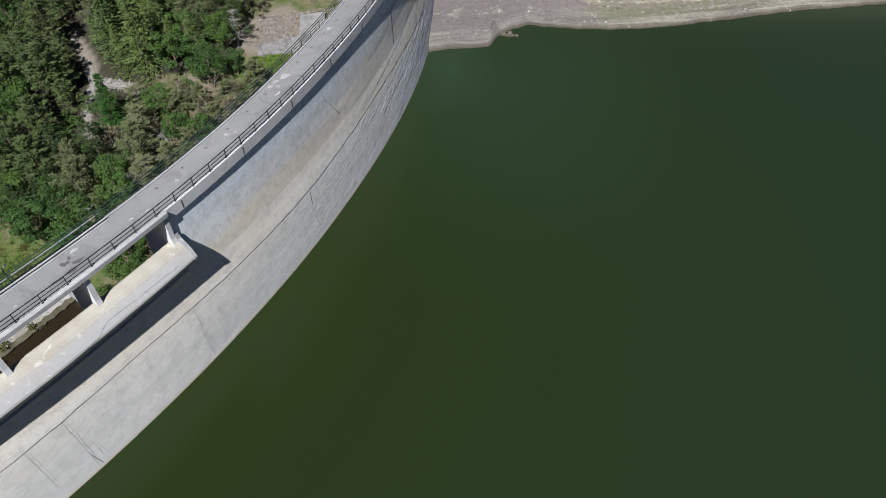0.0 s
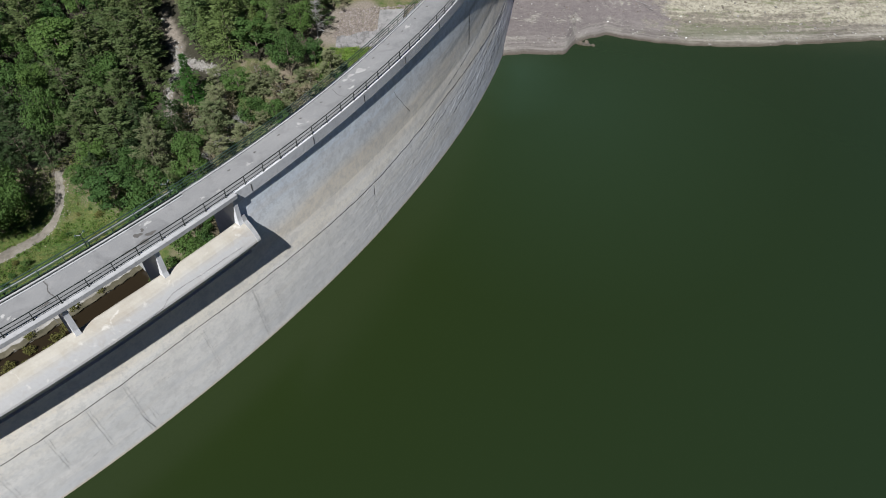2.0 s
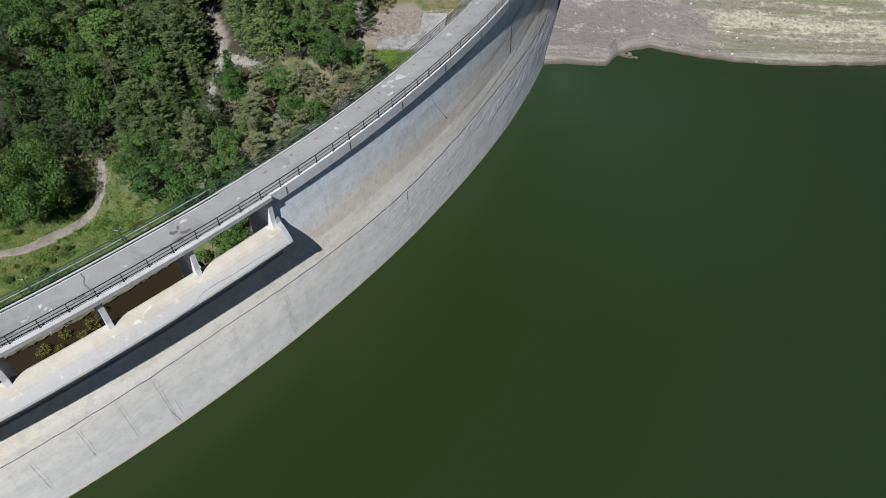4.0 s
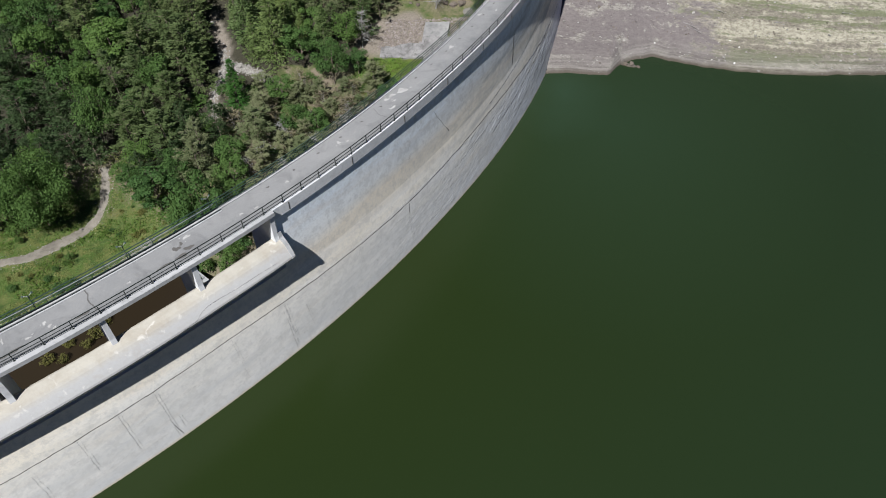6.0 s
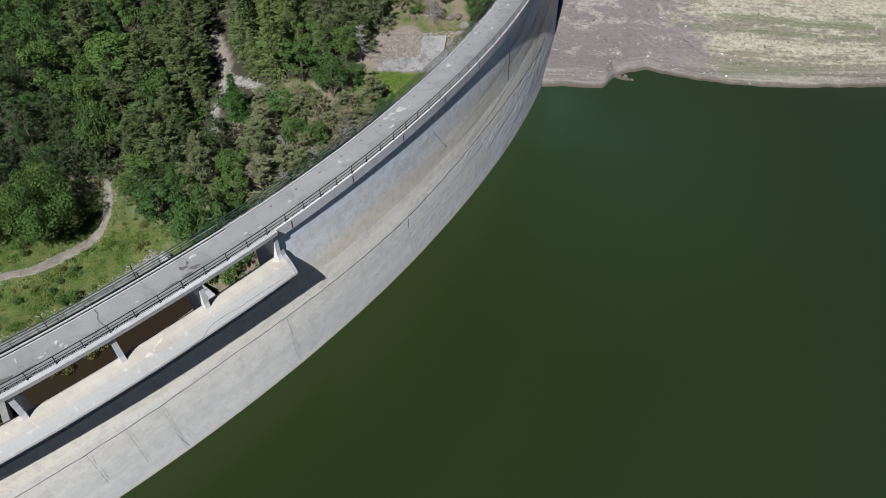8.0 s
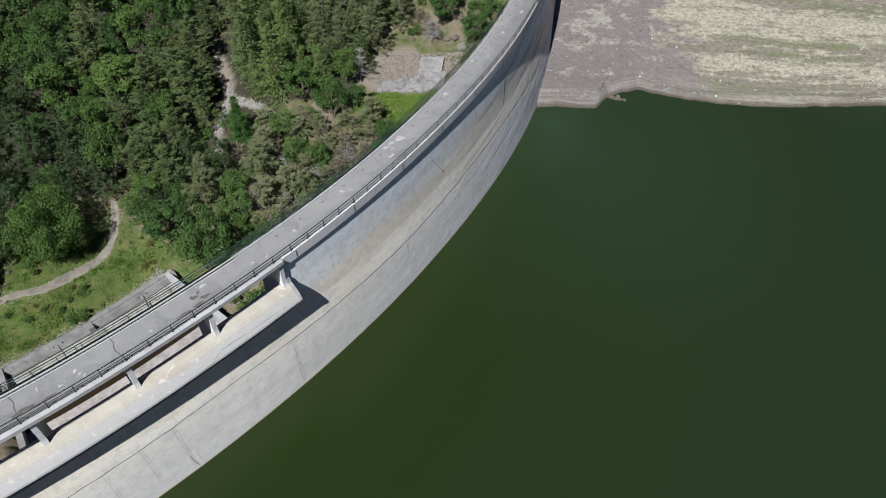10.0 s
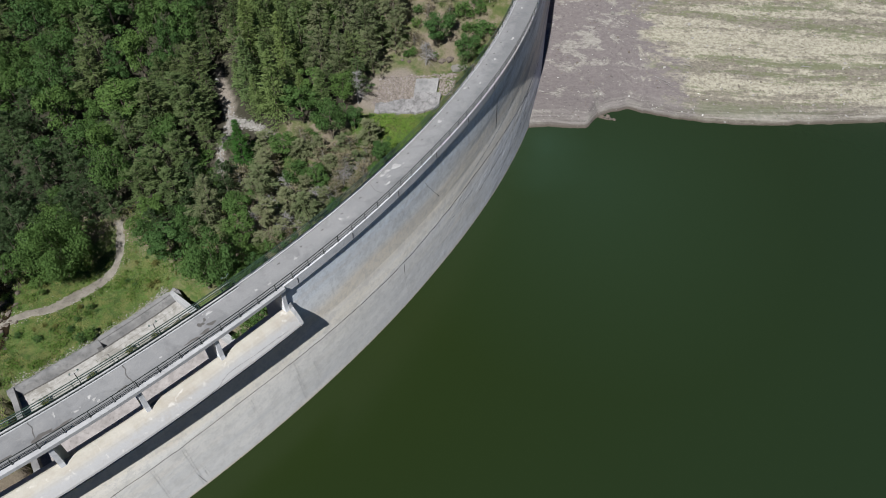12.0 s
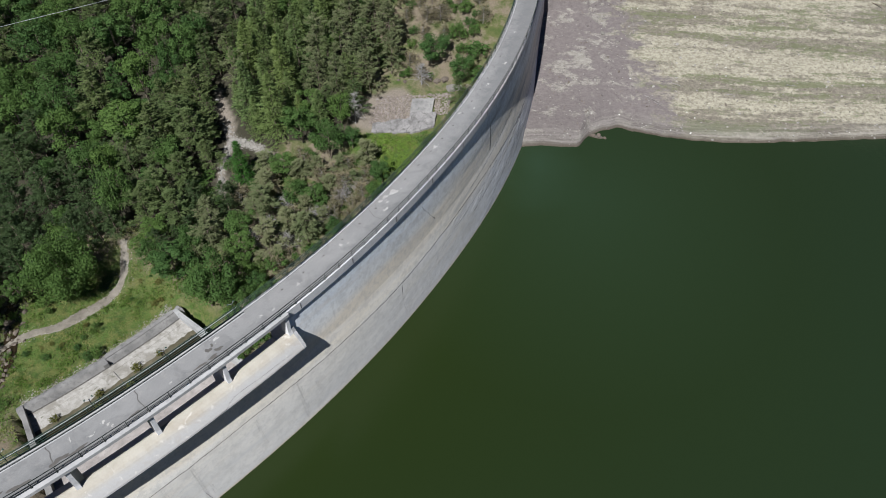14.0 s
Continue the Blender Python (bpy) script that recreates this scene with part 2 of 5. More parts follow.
def ground_material():
    """Hillside: grass and dry earth, with the bare drawn-down bank on the lake side (attribute 'lake')."""
    n = Nodes("hillside_ground")
    o = n.coords("Object")
    big = n.noise(o, 0.06, 6, 0.6)
    mid = n.noise(o, 0.5, 8, 0.65)
    fine = n.noise(o, 4.0, 8, 0.7)
    grass = n.mix(n.grey(mid, 0.35, 0.65), (0.0462, 0.0672, 0.0168), (0.0966, 0.0966, 0.0378))
    earth = n.mix(n.grey(fine, 0.3, 0.7), (0.1092, 0.0882, 0.0630), (0.1764, 0.1470, 0.1050))
    land = n.mix(n.grey(n.math("ADD", n.math("MULTIPLY", big, 0.55), n.math("MULTIPLY", mid, 0.45)), 0.44, 0.54), grass, earth)
    a = n.add("Attribute")
    a.attribute_name = "zone"
    zone = n.add("SeparateXYZ", Vector=a.outputs["Vector"])
    bare, lawn, scree = zone.outputs[0], zone.outputs[1], zone.outputs[2]
    lawncol = n.mix(n.grey(n.math("ADD", n.math("MULTIPLY", fine, 0.4), n.math("MULTIPLY", mid, 0.6)), 0.40, 0.60), (0.042, 0.086, 0.013), (0.118, 0.120, 0.040))
    lawncol = n.mix(n.math("MULTIPLY", n.grey(n.noise(o, 0.55, 6, 0.7, 0.5), 0.50, 0.62), 0.7), lawncol, (0.028, 0.056, 0.011))
    land = n.mix(lawn, land, lawncol)
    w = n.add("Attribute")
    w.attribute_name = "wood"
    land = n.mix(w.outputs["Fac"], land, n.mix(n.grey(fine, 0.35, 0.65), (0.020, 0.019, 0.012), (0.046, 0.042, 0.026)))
    screecol = n.mix(n.grey(fine, 0.35, 0.65), (0.120, 0.100, 0.080), (0.220, 0.192, 0.158))
    land = n.mix(scree, land, screecol)
    # bank: level bands of silt and thin green
    sep = n.add("SeparateXYZ", Vector=o)
    px = sep.outputs[0]
    hz = n.math("ADD", sep.outputs[2], n.math("MULTIPLY", n.math("SUBTRACT", fine, 0.5), 0.35))
    band = n.noise(n.add("CombineXYZ", X=n.math("MULTIPLY", px, 0.03), Y=n.math("MULTIPLY", hz, 1.1)).outputs[0], 1.0, 6, 0.6)
    thin = n.noise(n.add("CombineXYZ", X=n.math("MULTIPLY", px, 0.06), Y=n.math("MULTIPLY", hz, 3.6)).outputs[0], 1.0, 7, 0.7)
    patch = n.noise(n.coords("Object", (0.55, 0.9, 1.26)), 0.26, 12, 0.70, 0.5)
    blotch = n.noise(n.coords("Object", (0.7, 1.0, 1.1)), 0.5, 12, 0.76, 0.3)
    speck = n.noise(n.coords("Object", (0.8, 1.3, 1)), 1.5, 9, 0.78)
    mud = n.mix(n.grey(speck, 0.36, 0.64), (0.108, 0.093, 0.090), (0.158, 0.139, 0.133))
    crust = n.mix(n.grey(speck, 0.38, 0.60), (0.175, 0.164, 0.140), (0.290, 0.276, 0.240))
    stain = n.math("ADD", n.math("MULTIPLY", patch, 0.62), n.math("MULTIPLY", blotch, 0.38))
    mud = n.mix(n.math("MULTIPLY", n.grey(stain, 0.53, 0.565), 0.75), mud, crust)
    macro = n.math("SUBTRACT", n.noise(n.add("CombineXYZ", X=n.math("MULTIPLY", px, 0.022), Y=n.math("MULTIPLY", hz, 0.42), Z=3.0).outputs[0], 1.0, 4, 0.6), 0.5)
    tan = n.mix(n.grey(speck, 0.38, 0.58), (0.155, 0.140, 0.106), (0.315, 0.295, 0.228))
    layer = n.math("ADD", n.math("MULTIPLY", band, 0.38), n.math("ADD", n.math("MULTIPLY", thin, 0.12), n.math("MULTIPLY", blotch, 0.50)))
    terrace = n.mix(n.math("MULTIPLY", n.grey(n.math("ADD", layer, n.math("MULTIPLY", macro, 0.55)), 0.475, 0.525), 0.85), tan, n.mix(n.grey(speck, 0.38, 0.62), (0.092, 0.080, 0.064), (0.170, 0.151, 0.123)))
    band_b = n.noise(n.add("CombineXYZ", X=n.math("MULTIPLY", px, 0.04), Y=n.math("MULTIPLY", hz, 1.3), Z=7.0).outputs[0], 1.0, 6, 0.6)
    grain = n.noise(n.coords("Object", (0.6, 1.2, 1.3)), 0.8, 10, 0.8, 0.3)
    sprout = n.math("ADD", n.math("MULTIPLY", band_b, 0.40), n.math("ADD", n.math("MULTIPLY", thin, 0.15), n.math("MULTIPLY", grain, 0.45)))
    terrace = n.mix(n.math("MULTIPLY", n.grey(n.math("ADD", sprout, n.math("MULTIPLY", macro, 0.35)), 0.505, 0.555), 0.75), terrace, n.mix(n.grey(blotch, 0.38, 0.62), (0.066, 0.080, 0.038), (0.130, 0.140, 0.074)))
    edge = n.math("ADD", px, n.math("MULTIPLY", sep.outputs[1], 0.45))
    edge = n.math("ADD", edge, n.math("ADD", n.math("MULTIPLY", n.math("SUBTRACT", patch, 0.5), 34.0), n.math("MULTIPLY", n.math("SUBTRACT", blotch, 0.5), 14.0)))
    right = n.add("MapRange", Value=edge)
    for i, v in ((1, 79.5), (2, 83.5), (3, 0.0), (4, 1.0)):
        right.inputs[i].default_value = v
    silt = n.mix(right.outputs[0], mud, terrace)
    dots = n.noise(n.coords("Object"), 1.7, 3, 0.5)
    silt = n.mix(n.math("MULTIPLY", n.grey(dots, 0.65, 0.71), 0.7), silt, (0.0630, 0.0571, 0.0504))
    rim = n.add("MapRange", Value=hz)
    for i, v in ((1, 0.7), (2, 2.2), (3, 1.0), (4, 0.0)):
        rim.inputs[i].default_value = v
    silt = n.mix(n.math("MULTIPLY", rim.outputs[0], 0.65), silt, n.mix(n.grey(thin, 0.44, 0.58), (0.2050, 0.1900, 0.1720), (0.0800, 0.0710, 0.0620)))
    # wet silt at the waterline, widened to paint the small scarp's shade too
    wet = n.add("MapRange", Value=hz)
    for i, v in ((1, 0.05), (2, 0.60), (3, 1.0), (4, 0.0)):
        wet.inputs[i].default_value = v
    silt = n.mix(n.math("MULTIPLY", wet.outputs[0], 0.85), silt, (0.0504, 0.0395, 0.0269))
    col = n.mix(bare, land, silt)
    return n.done(col, 0.95, n.math("ADD", fine, n.math("MULTIPLY", speck, 0.9)), 0.8, 0.16)


def leaf_material(name, a, b, c):
    n = Nodes(name)
    info = n.add("ObjectInfo")
    geo = n.add("NewGeometry")
    col = n.mix(info.outputs["Random"], a, b)
    tuft = n.noise(n.coords("Object"), 0.55, 3, 0.6)
    col = n.mix(n.math("MULTIPLY", n.grey(tuft, 0.42, 0.62), 0.35), col, c)
    col = n.mix(n.math("MULTIPLY", geo.outputs["Random Per Island"], 0.35), col, c)
    m = n.done(col, 0.65, spec=0.12)
    n.bsdf.inputs["Transmission Weight"].default_value = 0.0
    tr = n.add("BsdfTranslucent", Color=n.mix(0.5, col, (0.11, 0.19, 0.04)))
    mixer = n.add("MixShader", Fac=0.28)
    n.t.links.new(n.bsdf.outputs[0], mixer.inputs[1])
    n.t.links.new(tr.outputs[0], mixer.inputs[2])
    n.t.links.new(mixer.outputs[0], n.t.nodes["Material Output"].inputs[0])
    return m


def grass_material():
    """Meadow blades, lush in some patches and straw-coloured in others."""
    n = Nodes("meadow_grass")
    o = n.coords("Object")
    patch = n.noise(o, 0.22, 6, 0.65, 0.4)
    tuft = n.noise(o, 1.2, 4, 0.6)
    blade = n.add("NewGeometry").outputs["Random Per Island"]
    col = n.mix(n.grey(n.math("ADD", n.math("MULTIPLY", patch, 0.65), n.math("MULTIPLY", tuft, 0.35)), 0.46, 0.58), (0.050, 0.102, 0.014), (0.122, 0.118, 0.036))
    shade = n.noise(o, 0.55, 6, 0.7, 0.5)
    col = n.mix(n.math("MULTIPLY", n.grey(shade, 0.50, 0.62), 0.75), col, (0.030, 0.062, 0.011))
    col = n.mix(n.math("MULTIPLY", blade, 0.3), col, (0.105, 0.122, 0.030))
    return n.done(col, 0.6, spec=0.25)


def bark_material(name="bark", a=(0.10, 0.075, 0.055), b=(0.19, 0.16, 0.13)):
    n = Nodes(name)
    f = n.noise(n.coords("Object", (3, 3, 0.6)), 3.0, 7, 0.7)
    return n.done(n.mix(n.grey(f, 0.3, 0.7), a, b), 0.95, f, 0.6, 0.04)


def paint_material(name, colour, rough=0.5, metal=0.0):
    n = Nodes(name)
    f = n.noise(n.coords("Object"), 3.0, 6, 0.65)
    return n.done(n.mix(n.grey(f, 0.45, 0.75), colour, tuple(c * 0.6 + 0.02 for c in colour)), rough, metal=metal)


def stone_material(name, a, b):
    n = Nodes(name)
    info = n.add("ObjectInfo")
    geo = n.add("NewGeometry")
    rnd = n.math("FRACT", n.math("ADD", info.outputs["Random"], geo.outputs["Random Per Island"]))
    f = n.noise(n.coords("Object"), 2.5, 7, 0.65)
    col = n.mix(rnd, a, b)
    col = n.mix(n.math("MULTIPLY", n.grey(f, 0.45, 0.75), 0.5), col, tuple(c * 0.55 for c in a))
    return n.done(col, 0.95, f, 0.6, 0.05)


M_FACE = face_material()
M_WEIR = weir_material()
M_TRIM = concrete("parapet_concrete", (0.27, 0.272, 0.272), (0.37, 0.372, 0.37), 1.2, 0.6)
M_KERB = concrete("whitish_kerb_concrete", (0.31, 0.312, 0.312), (0.42, 0.42, 0.418), 1.6, 0.7)
M_PARAPET = concrete("pale_parapet_concrete", (0.52, 0.525, 0.53), (0.63, 0.635, 0.64), 1.6, 0.5)
M_BASIN = concrete("basin_concrete", (0.130, 0.128, 0.126), (0.262, 0.256, 0.247), 1.3, 0.95, 0.6)
M_TOE = concrete("dirty_toe_concrete", (0.215, 0.196, 0.186), (0.370, 0.342, 0.325), 2.2, 0.95, 0.6)
M_OLDWALL = old_wall_material()
M_FLOOR = floor_material()
M_MOSS = concrete("dark_moss", (0.050, 0.047, 0.026), (0.125, 0.110, 0.076), 1.6, 0.8, 0.6)
M_ROAD = road_material()
M_WATER = water_material()
M_GROUND = ground_material()
M_LEAF = leaf_material("broad_leaves", (0.036, 0.082, 0.025), (0.086, 0.144, 0.034), (0.080, 0.138, 0.040))
M_DEEPLEAF = leaf_material("deep_green_leaves", (0.048, 0.098, 0.024), (0.058, 0.108, 0.028), (0.086, 0.140, 0.036))
M_PINE = leaf_material("pine_needles", (0.056, 0.098, 0.035), (0.112, 0.146, 0.054), (0.128, 0.153, 0.066))
# the same pines darkened: the wood's shade is put into the needle colour
M_SHADEPINE = leaf_material("shaded_pine_needles", (0.027, 0.052, 0.021), (0.054, 0.086, 0.033), (0.068, 0.094, 0.042))
M_GREYPINE = leaf_material("grey_green_pine_needles", (0.098, 0.136, 0.056), (0.165, 0.178, 0.090), (0.188, 0.184, 0.110))
M_FIR = leaf_material("fir_needles", (0.084, 0.132, 0.052), (0.136, 0.184, 0.054), (0.146, 0.190, 0.066))
M_DARKFIR = leaf_material("dark_fir_needles", (0.028, 0.088, 0.016), (0.032, 0.094, 0.018), (0.055, 0.130, 0.026))
M_DRY = leaf_material("dry_scrub_leaves", (0.150, 0.138, 0.074), (0.205, 0.172, 0.108), (0.255, 0.215, 0.155))
M_BARK = bark_material()
M_DEAD = bark_material("dead_wood", (0.17, 0.165, 0.158), (0.27, 0.258, 0.245))
M_RAIL = paint_material("dark_green_rail_paint", (0.013, 0.019, 0.017), 0.5)
M_RAIL_PALE = paint_material("weathered_green_rail_paint", (0.028, 0.056, 0.043), 0.55)
M_PIPE = paint_material("galvanised_pipe", (0.42, 0.43, 0.44), 0.45, 0.3)
# for joints and cracks, and for shade painted as strips on the face
M_CRACK_SHADE = paint_material("dark_joint_and_shade", (0.105, 0.100, 0.095), 0.95)
M_FAINT = paint_material("grey_hairline_stain", (0.47, 0.46, 0.44), 0.95)
M_JOINT = paint_material("worn_joint_stain", (0.140, 0.131, 0.117), 0.95)
M_POOL = Nodes("brown_pool_water").done((0.020, 0.0145, 0.0085), 0.10)
M_PATCH = concrete("pale_mortar_patch", (0.30, 0.294, 0.283), (0.43, 0.422, 0.405), 3.5, 0.8)
M_OLIVE = leaf_material("olive_weeds", (0.085, 0.090, 0.022), (0.120, 0.115, 0.034), (0.150, 0.140, 0.050))
# for road stains and drains, and for shade painted at the basin wall
M_STAIN_SHADE = paint_material("dark_stain_and_shade", (0.0966, 0.0907, 0.0840), 0.95)
M_STONE = stone_material("grey_stone", (0.15, 0.14, 0.125), (0.29, 0.275, 0.25))
M_REDSTONE = stone_material("reddish_rubble", (0.1428, 0.1176, 0.1008), (0.2520, 0.2226, 0.2016))
M_PALE = stone_material("pale_rock", (0.17, 0.160, 0.143), (0.31, 0.295, 0.268))
M_WETROCK = stone_material("wet_brown_rock", (0.095, 0.078, 0.062), (0.15, 0.125, 0.105))
M_PATH = concrete("gravel_track", (0.135, 0.120, 0.098), (0.225, 0.205, 0.172), 2.6, 0.9, 0.6)
M_GRASS = grass_material()
M_LUSH = leaf_material("lush_weeds", (0.085, 0.170, 0.018), (0.125, 0.200, 0.030), (0.165, 0.215, 0.060))
M_TUSSOCK = leaf_material("tussock_grass", (0.046, 0.100, 0.015), (0.085, 0.135, 0.024), (0.110, 0.150, 0.038))

# ---- plan ----
CX, CY = -163.62, 130.61
ROAD_Z = 21.0
SPILL = -30.75


def flare(a):
    """Outward shift of the dam's plan towards its far abutment."""
    d, e = a + 20.0, -35.0 - a
    return 0.04 * min(8.0, max(0.0, a)) ** 2 + 0.055 * (d + math.sqrt(d * d + 9.0)) + 0.045 * (e + math.sqrt(e * e + 4.0))


def at(r, a, z=0.0):
    r += flare(a)
    return Vector((CX + r * math.cos(radians(a)), CY + r * math.sin(radians(a)), z))


def polar(x, y):
    a = math.degrees(math.atan2(y - CY, x - CX))
    return math.hypot(x - CX, y - CY) - flare(a), a


def smooth(a, b, x):
    t = min(1.0, max(0.0, (x - a) / (b - a)))
    return t * t * (3 - 2 * t)


def seg(x, y, x0, y0, x1, y1):
    t = max(0, min(1, ((x - x0) * (x1 - x0) + (y - y0) * (y1 - y0)) / ((x1 - x0) ** 2 + (y1 - y0) ** 2)))
    return math.hypot(x - x0 - t * (x1 - x0), y - y0 - t * (y1 - y0))


SHORE_X = (-30, -4, 1, 6, 8.6, 9.5, 10.4, 13.2, 15.9, 17.5, 21.5, 28, 36, 45, 54, 62, 70, 86, 120, 400)
SHORE_Y = (110, 112.4, 113.6, 114.0, 114.4, 116.6, 118.6, 120.4, 122.0, 121.6, 120.8, 120.1, 120.2, 121.2, 123.2, 125.0, 126.5, 128.6, 134, 180)


def shore_y(x):
    """The lake's edge at the far bank."""
    y = float(np.interp(x, SHORE_X, SHORE_Y))
    return y + 0.35 * noise.noise(Vector((x * 0.5, 7, 0))) + 0.2 * noise.noise(Vector((x * 1.7, 2, 0)))


def valley(x, y):
    y0 = 66 + 0.3 * max(0, -x - 40)
    up = 0.34 * (y - y0) + 0.30 * max(0, y - 128) * smooth(-60, -20, x)
    left = 1.2 * (24 - y)
    z = -18 + 0.5 * (up + math.sqrt(up * up + 1.0)) + 0.5 * (left + math.sqrt(left * left + 1.0))
    return z


def bank(x, y):
    d = y - shore_y(x)
    if d < 0:
        z = max(-14, 0.4 * d)
    else:
        w = smooth(1.5, 14.0, d)
        d = d * (1 - w) + (y - 118.8) * w
        z = 0.5 * min(d, 1.0) + 0.44 * max(0, d - 0.6)
    z += 1.3 * math.exp(-((x - 12.9) / 1.7) ** 2 - ((y - 118.1 + 0.1 * (x - 12)) / 0.75) ** 2)
    far = max(0.0, -70 - y)
    return z + 0.5 * far


def ground_z(x, y):
    r, a = polar(x, y)
    k = smooth(153.0, 158.5, r)
    z = valley(x, y) * (1 - k) + bank(x, y) * k
    if a > 0:
        z = max(z, ROAD_Z + 0.8 + (a - 6.0) * 2.0 - 0.5 * abs(r - 156)) if a > 5.5 else z
    if a < -50 and r < 190:
        z = max(z, ROAD_Z + 1.0 - (a + 53) * 0.8 - 1.4 * abs(r - 156))
    bump = noise.noise(Vector((x * 0.08, y * 0.08, 0))) * 0.9 + noise.noise(Vector((x * 0.3, y * 0.3, 3))) * 0.35
    dry = 1 - smooth(-1.5, 1.5, -abs(z)) if k > 0.5 else 1.0
    basin = smooth(122, 108, r) if -48 < a < -26 else 1.0
    return z + bump * (0.35 if k > 0.5 else 0.8) * dry * max(0.15, basin)


# ---- building helpers ----


def mesh_object(name, verts, faces, material, parent=None, label="", smooth_shade=False):
    me = bpy.data.meshes.new(name)
    me.from_pydata(verts, [], faces)
    me.materials.append(material)
    me.validate()
    me.update()
    if smooth_shade:
        me.shade_smooth()
    ob = new(name, me)
    if parent:
        ob.parent = parent
    if label:
        ob["label"] = label
    return ob


def part(name, bm, material, parent=None, label="", smooth_shade=False):
    me = bpy.data.meshes.new(name)
    bmesh.ops.recalc_face_normals(bm, faces=bm.faces)
    bm.to_mesh(me)
    bm.free()
    me.materials.append(material)
    if smooth_shade:
        me.shade_smooth()
    ob = new(name, me)
    if parent:
        ob.parent = parent
    if label:
        ob["label"] = label
    return ob


def thing(name, label, category, place=(0, 0, 0), group="", kind=""):
    ob = new(name)
    ob.location = place
    return tagged(ob, label, category, group, kind)


def sweep(name, profile, a0, a1, step, material, parent=None, label="", wobble=0.0, uv=False):
    """A closed profile of (r, z) swept along the dam's arc, with ends."""
    n = max(1, round(abs(a1 - a0) / step))
    verts, faces, k = [], [], len(profile)
    for i in range(n + 1):
        a = a0 + (a1 - a0) * i / n
        for j, (r, z) in enumerate(profile):
            d = wobble * (noise.noise(Vector((a * 2.2, z * 0.6, j * 0.01))) + 0.2 * noise.noise(Vector((a * 5.0, z * 2, 5 + j * 0.01)))) if wobble else 0
            verts.append(at(r + d + (relief(a, z) if uv and r > 156 else 0.0), a, z))
    for i in range(n):
        for j in range(k):
            j2 = (j + 1) % k
            faces.append((i * k + j, i * k + j2, (i + 1) * k + j2, (i + 1) * k + j))
    faces.append(tuple(range(k)))
    faces.append(tuple(n * k + j for j in reversed(range(k))))
    me = bpy.data.meshes.new(name)
    me.from_pydata(verts, [], faces)
    bm = bmesh.new()
    bm.from_mesh(me)
    bmesh.ops.recalc_face_normals(bm, faces=bm.faces)
    if uv:
        layer = bm.loops.layers.uv.new("UVMap")
        for f in bm.faces:
            for lp in f.loops:
                a = polar(lp.vert.co.x, lp.vert.co.y)[1]
                lp[layer].uv = (radians(a) * 159.0 + 200, lp.vert.co.z)
    bm.to_mesh(me)
    bm.free()
    me.materials.append(material)
    ob = new(name, me)
    if parent:
        ob.parent = parent
    if label:
        ob["label"] = label
    return ob


def box(bm, centre, size, turn=0.0, tilt=None):
    m = Matrix.Translation(centre) @ Matrix.Rotation(turn, 4, "Z")
    if tilt:
        m = m @ tilt
    return bmesh.ops.create_cube(bm, size=1.0, matrix=m @ Matrix.Diagonal((*size, 1)))["verts"]


def rod(bm, p, q, r0, r1=None, sides=6):
    p, q = Vector(p), Vector(q)
    d = q - p
    m = Matrix.Translation((p + q) / 2) @ d.to_track_quat("Z", "Y").to_matrix().to_4x4()
    bmesh.ops.create_cone(bm, cap_ends=True, segments=sides, radius1=r0, radius2=r0 if r1 is None else r1, depth=d.length, matrix=m)


def relief(a, z):
    """Shallow scoured relief of the old lower concrete, in metres."""
    if z > 8.05:
        return 0.0
    toe = 0.22 * smooth(-27, -37, a) * min(1.0, 1 - z / 8.05)
    if z < -1.5:
        return toe
    u = a * 2.77
    k = 0.005 + 0.024 * smooth(-33, -14, a) + 0.027 * smooth(-15, -7, a)
    v = z - 0.13 * u + 0.5 * noise.noise(Vector((u * 0.12, z * 0.5, 31)))
    d = 0.5 * noise.noise(Vector((u * 0.24, v * 1.5, 3))) + 0.8 * noise.noise(Vector((u * 0.6, v * 3.0, 8))) + 0.5 * noise.noise(Vector((u * 1.2, z * 3.4 - 0.8 * u, 5)))
    rough = 0.35 + 1.5 * abs(noise.noise(Vector((u * 0.09, z * 0.35, 21))))
    return toe + k * rough * d * smooth(8.05, 7.7, z)


def outer_face(z0, z1, n):
    """Points of the wetted face from z0 up to z1."""
    pts = [(160.9, -6), (160.35, 0), (159.85, 4), (159.28, 8.05), (158.86, 11), (158.64, 14), (158.50, 18), (158.48, 19.8)]
    zs = [p[1] for p in pts]
    rs = [p[0] for p in pts]
    grid = sorted(set([z0 + (z1 - z0) * i / n for i in range(n + 1)] + [z for z in (8.05,) if z0 < z < z1]))
    return [(float(np.interp(z, zs, rs)), z) for z in grid]


# ---- ground and water ----


# the eroded scar that winds down the slope
SCAR = ((-71.5, 124.0, -69.5, 120.6), (-69.5, 120.6, -66.8, 115.3), (-66.8, 115.3, -64.6, 111.4), (-64.6, 111.4, -59.0, 110.4), (-59.0, 110.4, -54.5, 107.9), (-54.5, 107.9, -51.8, 106.4), (-64.6, 111.4, -64.6, 104.0), (-64.6, 104.0, -62.6, 99.5))


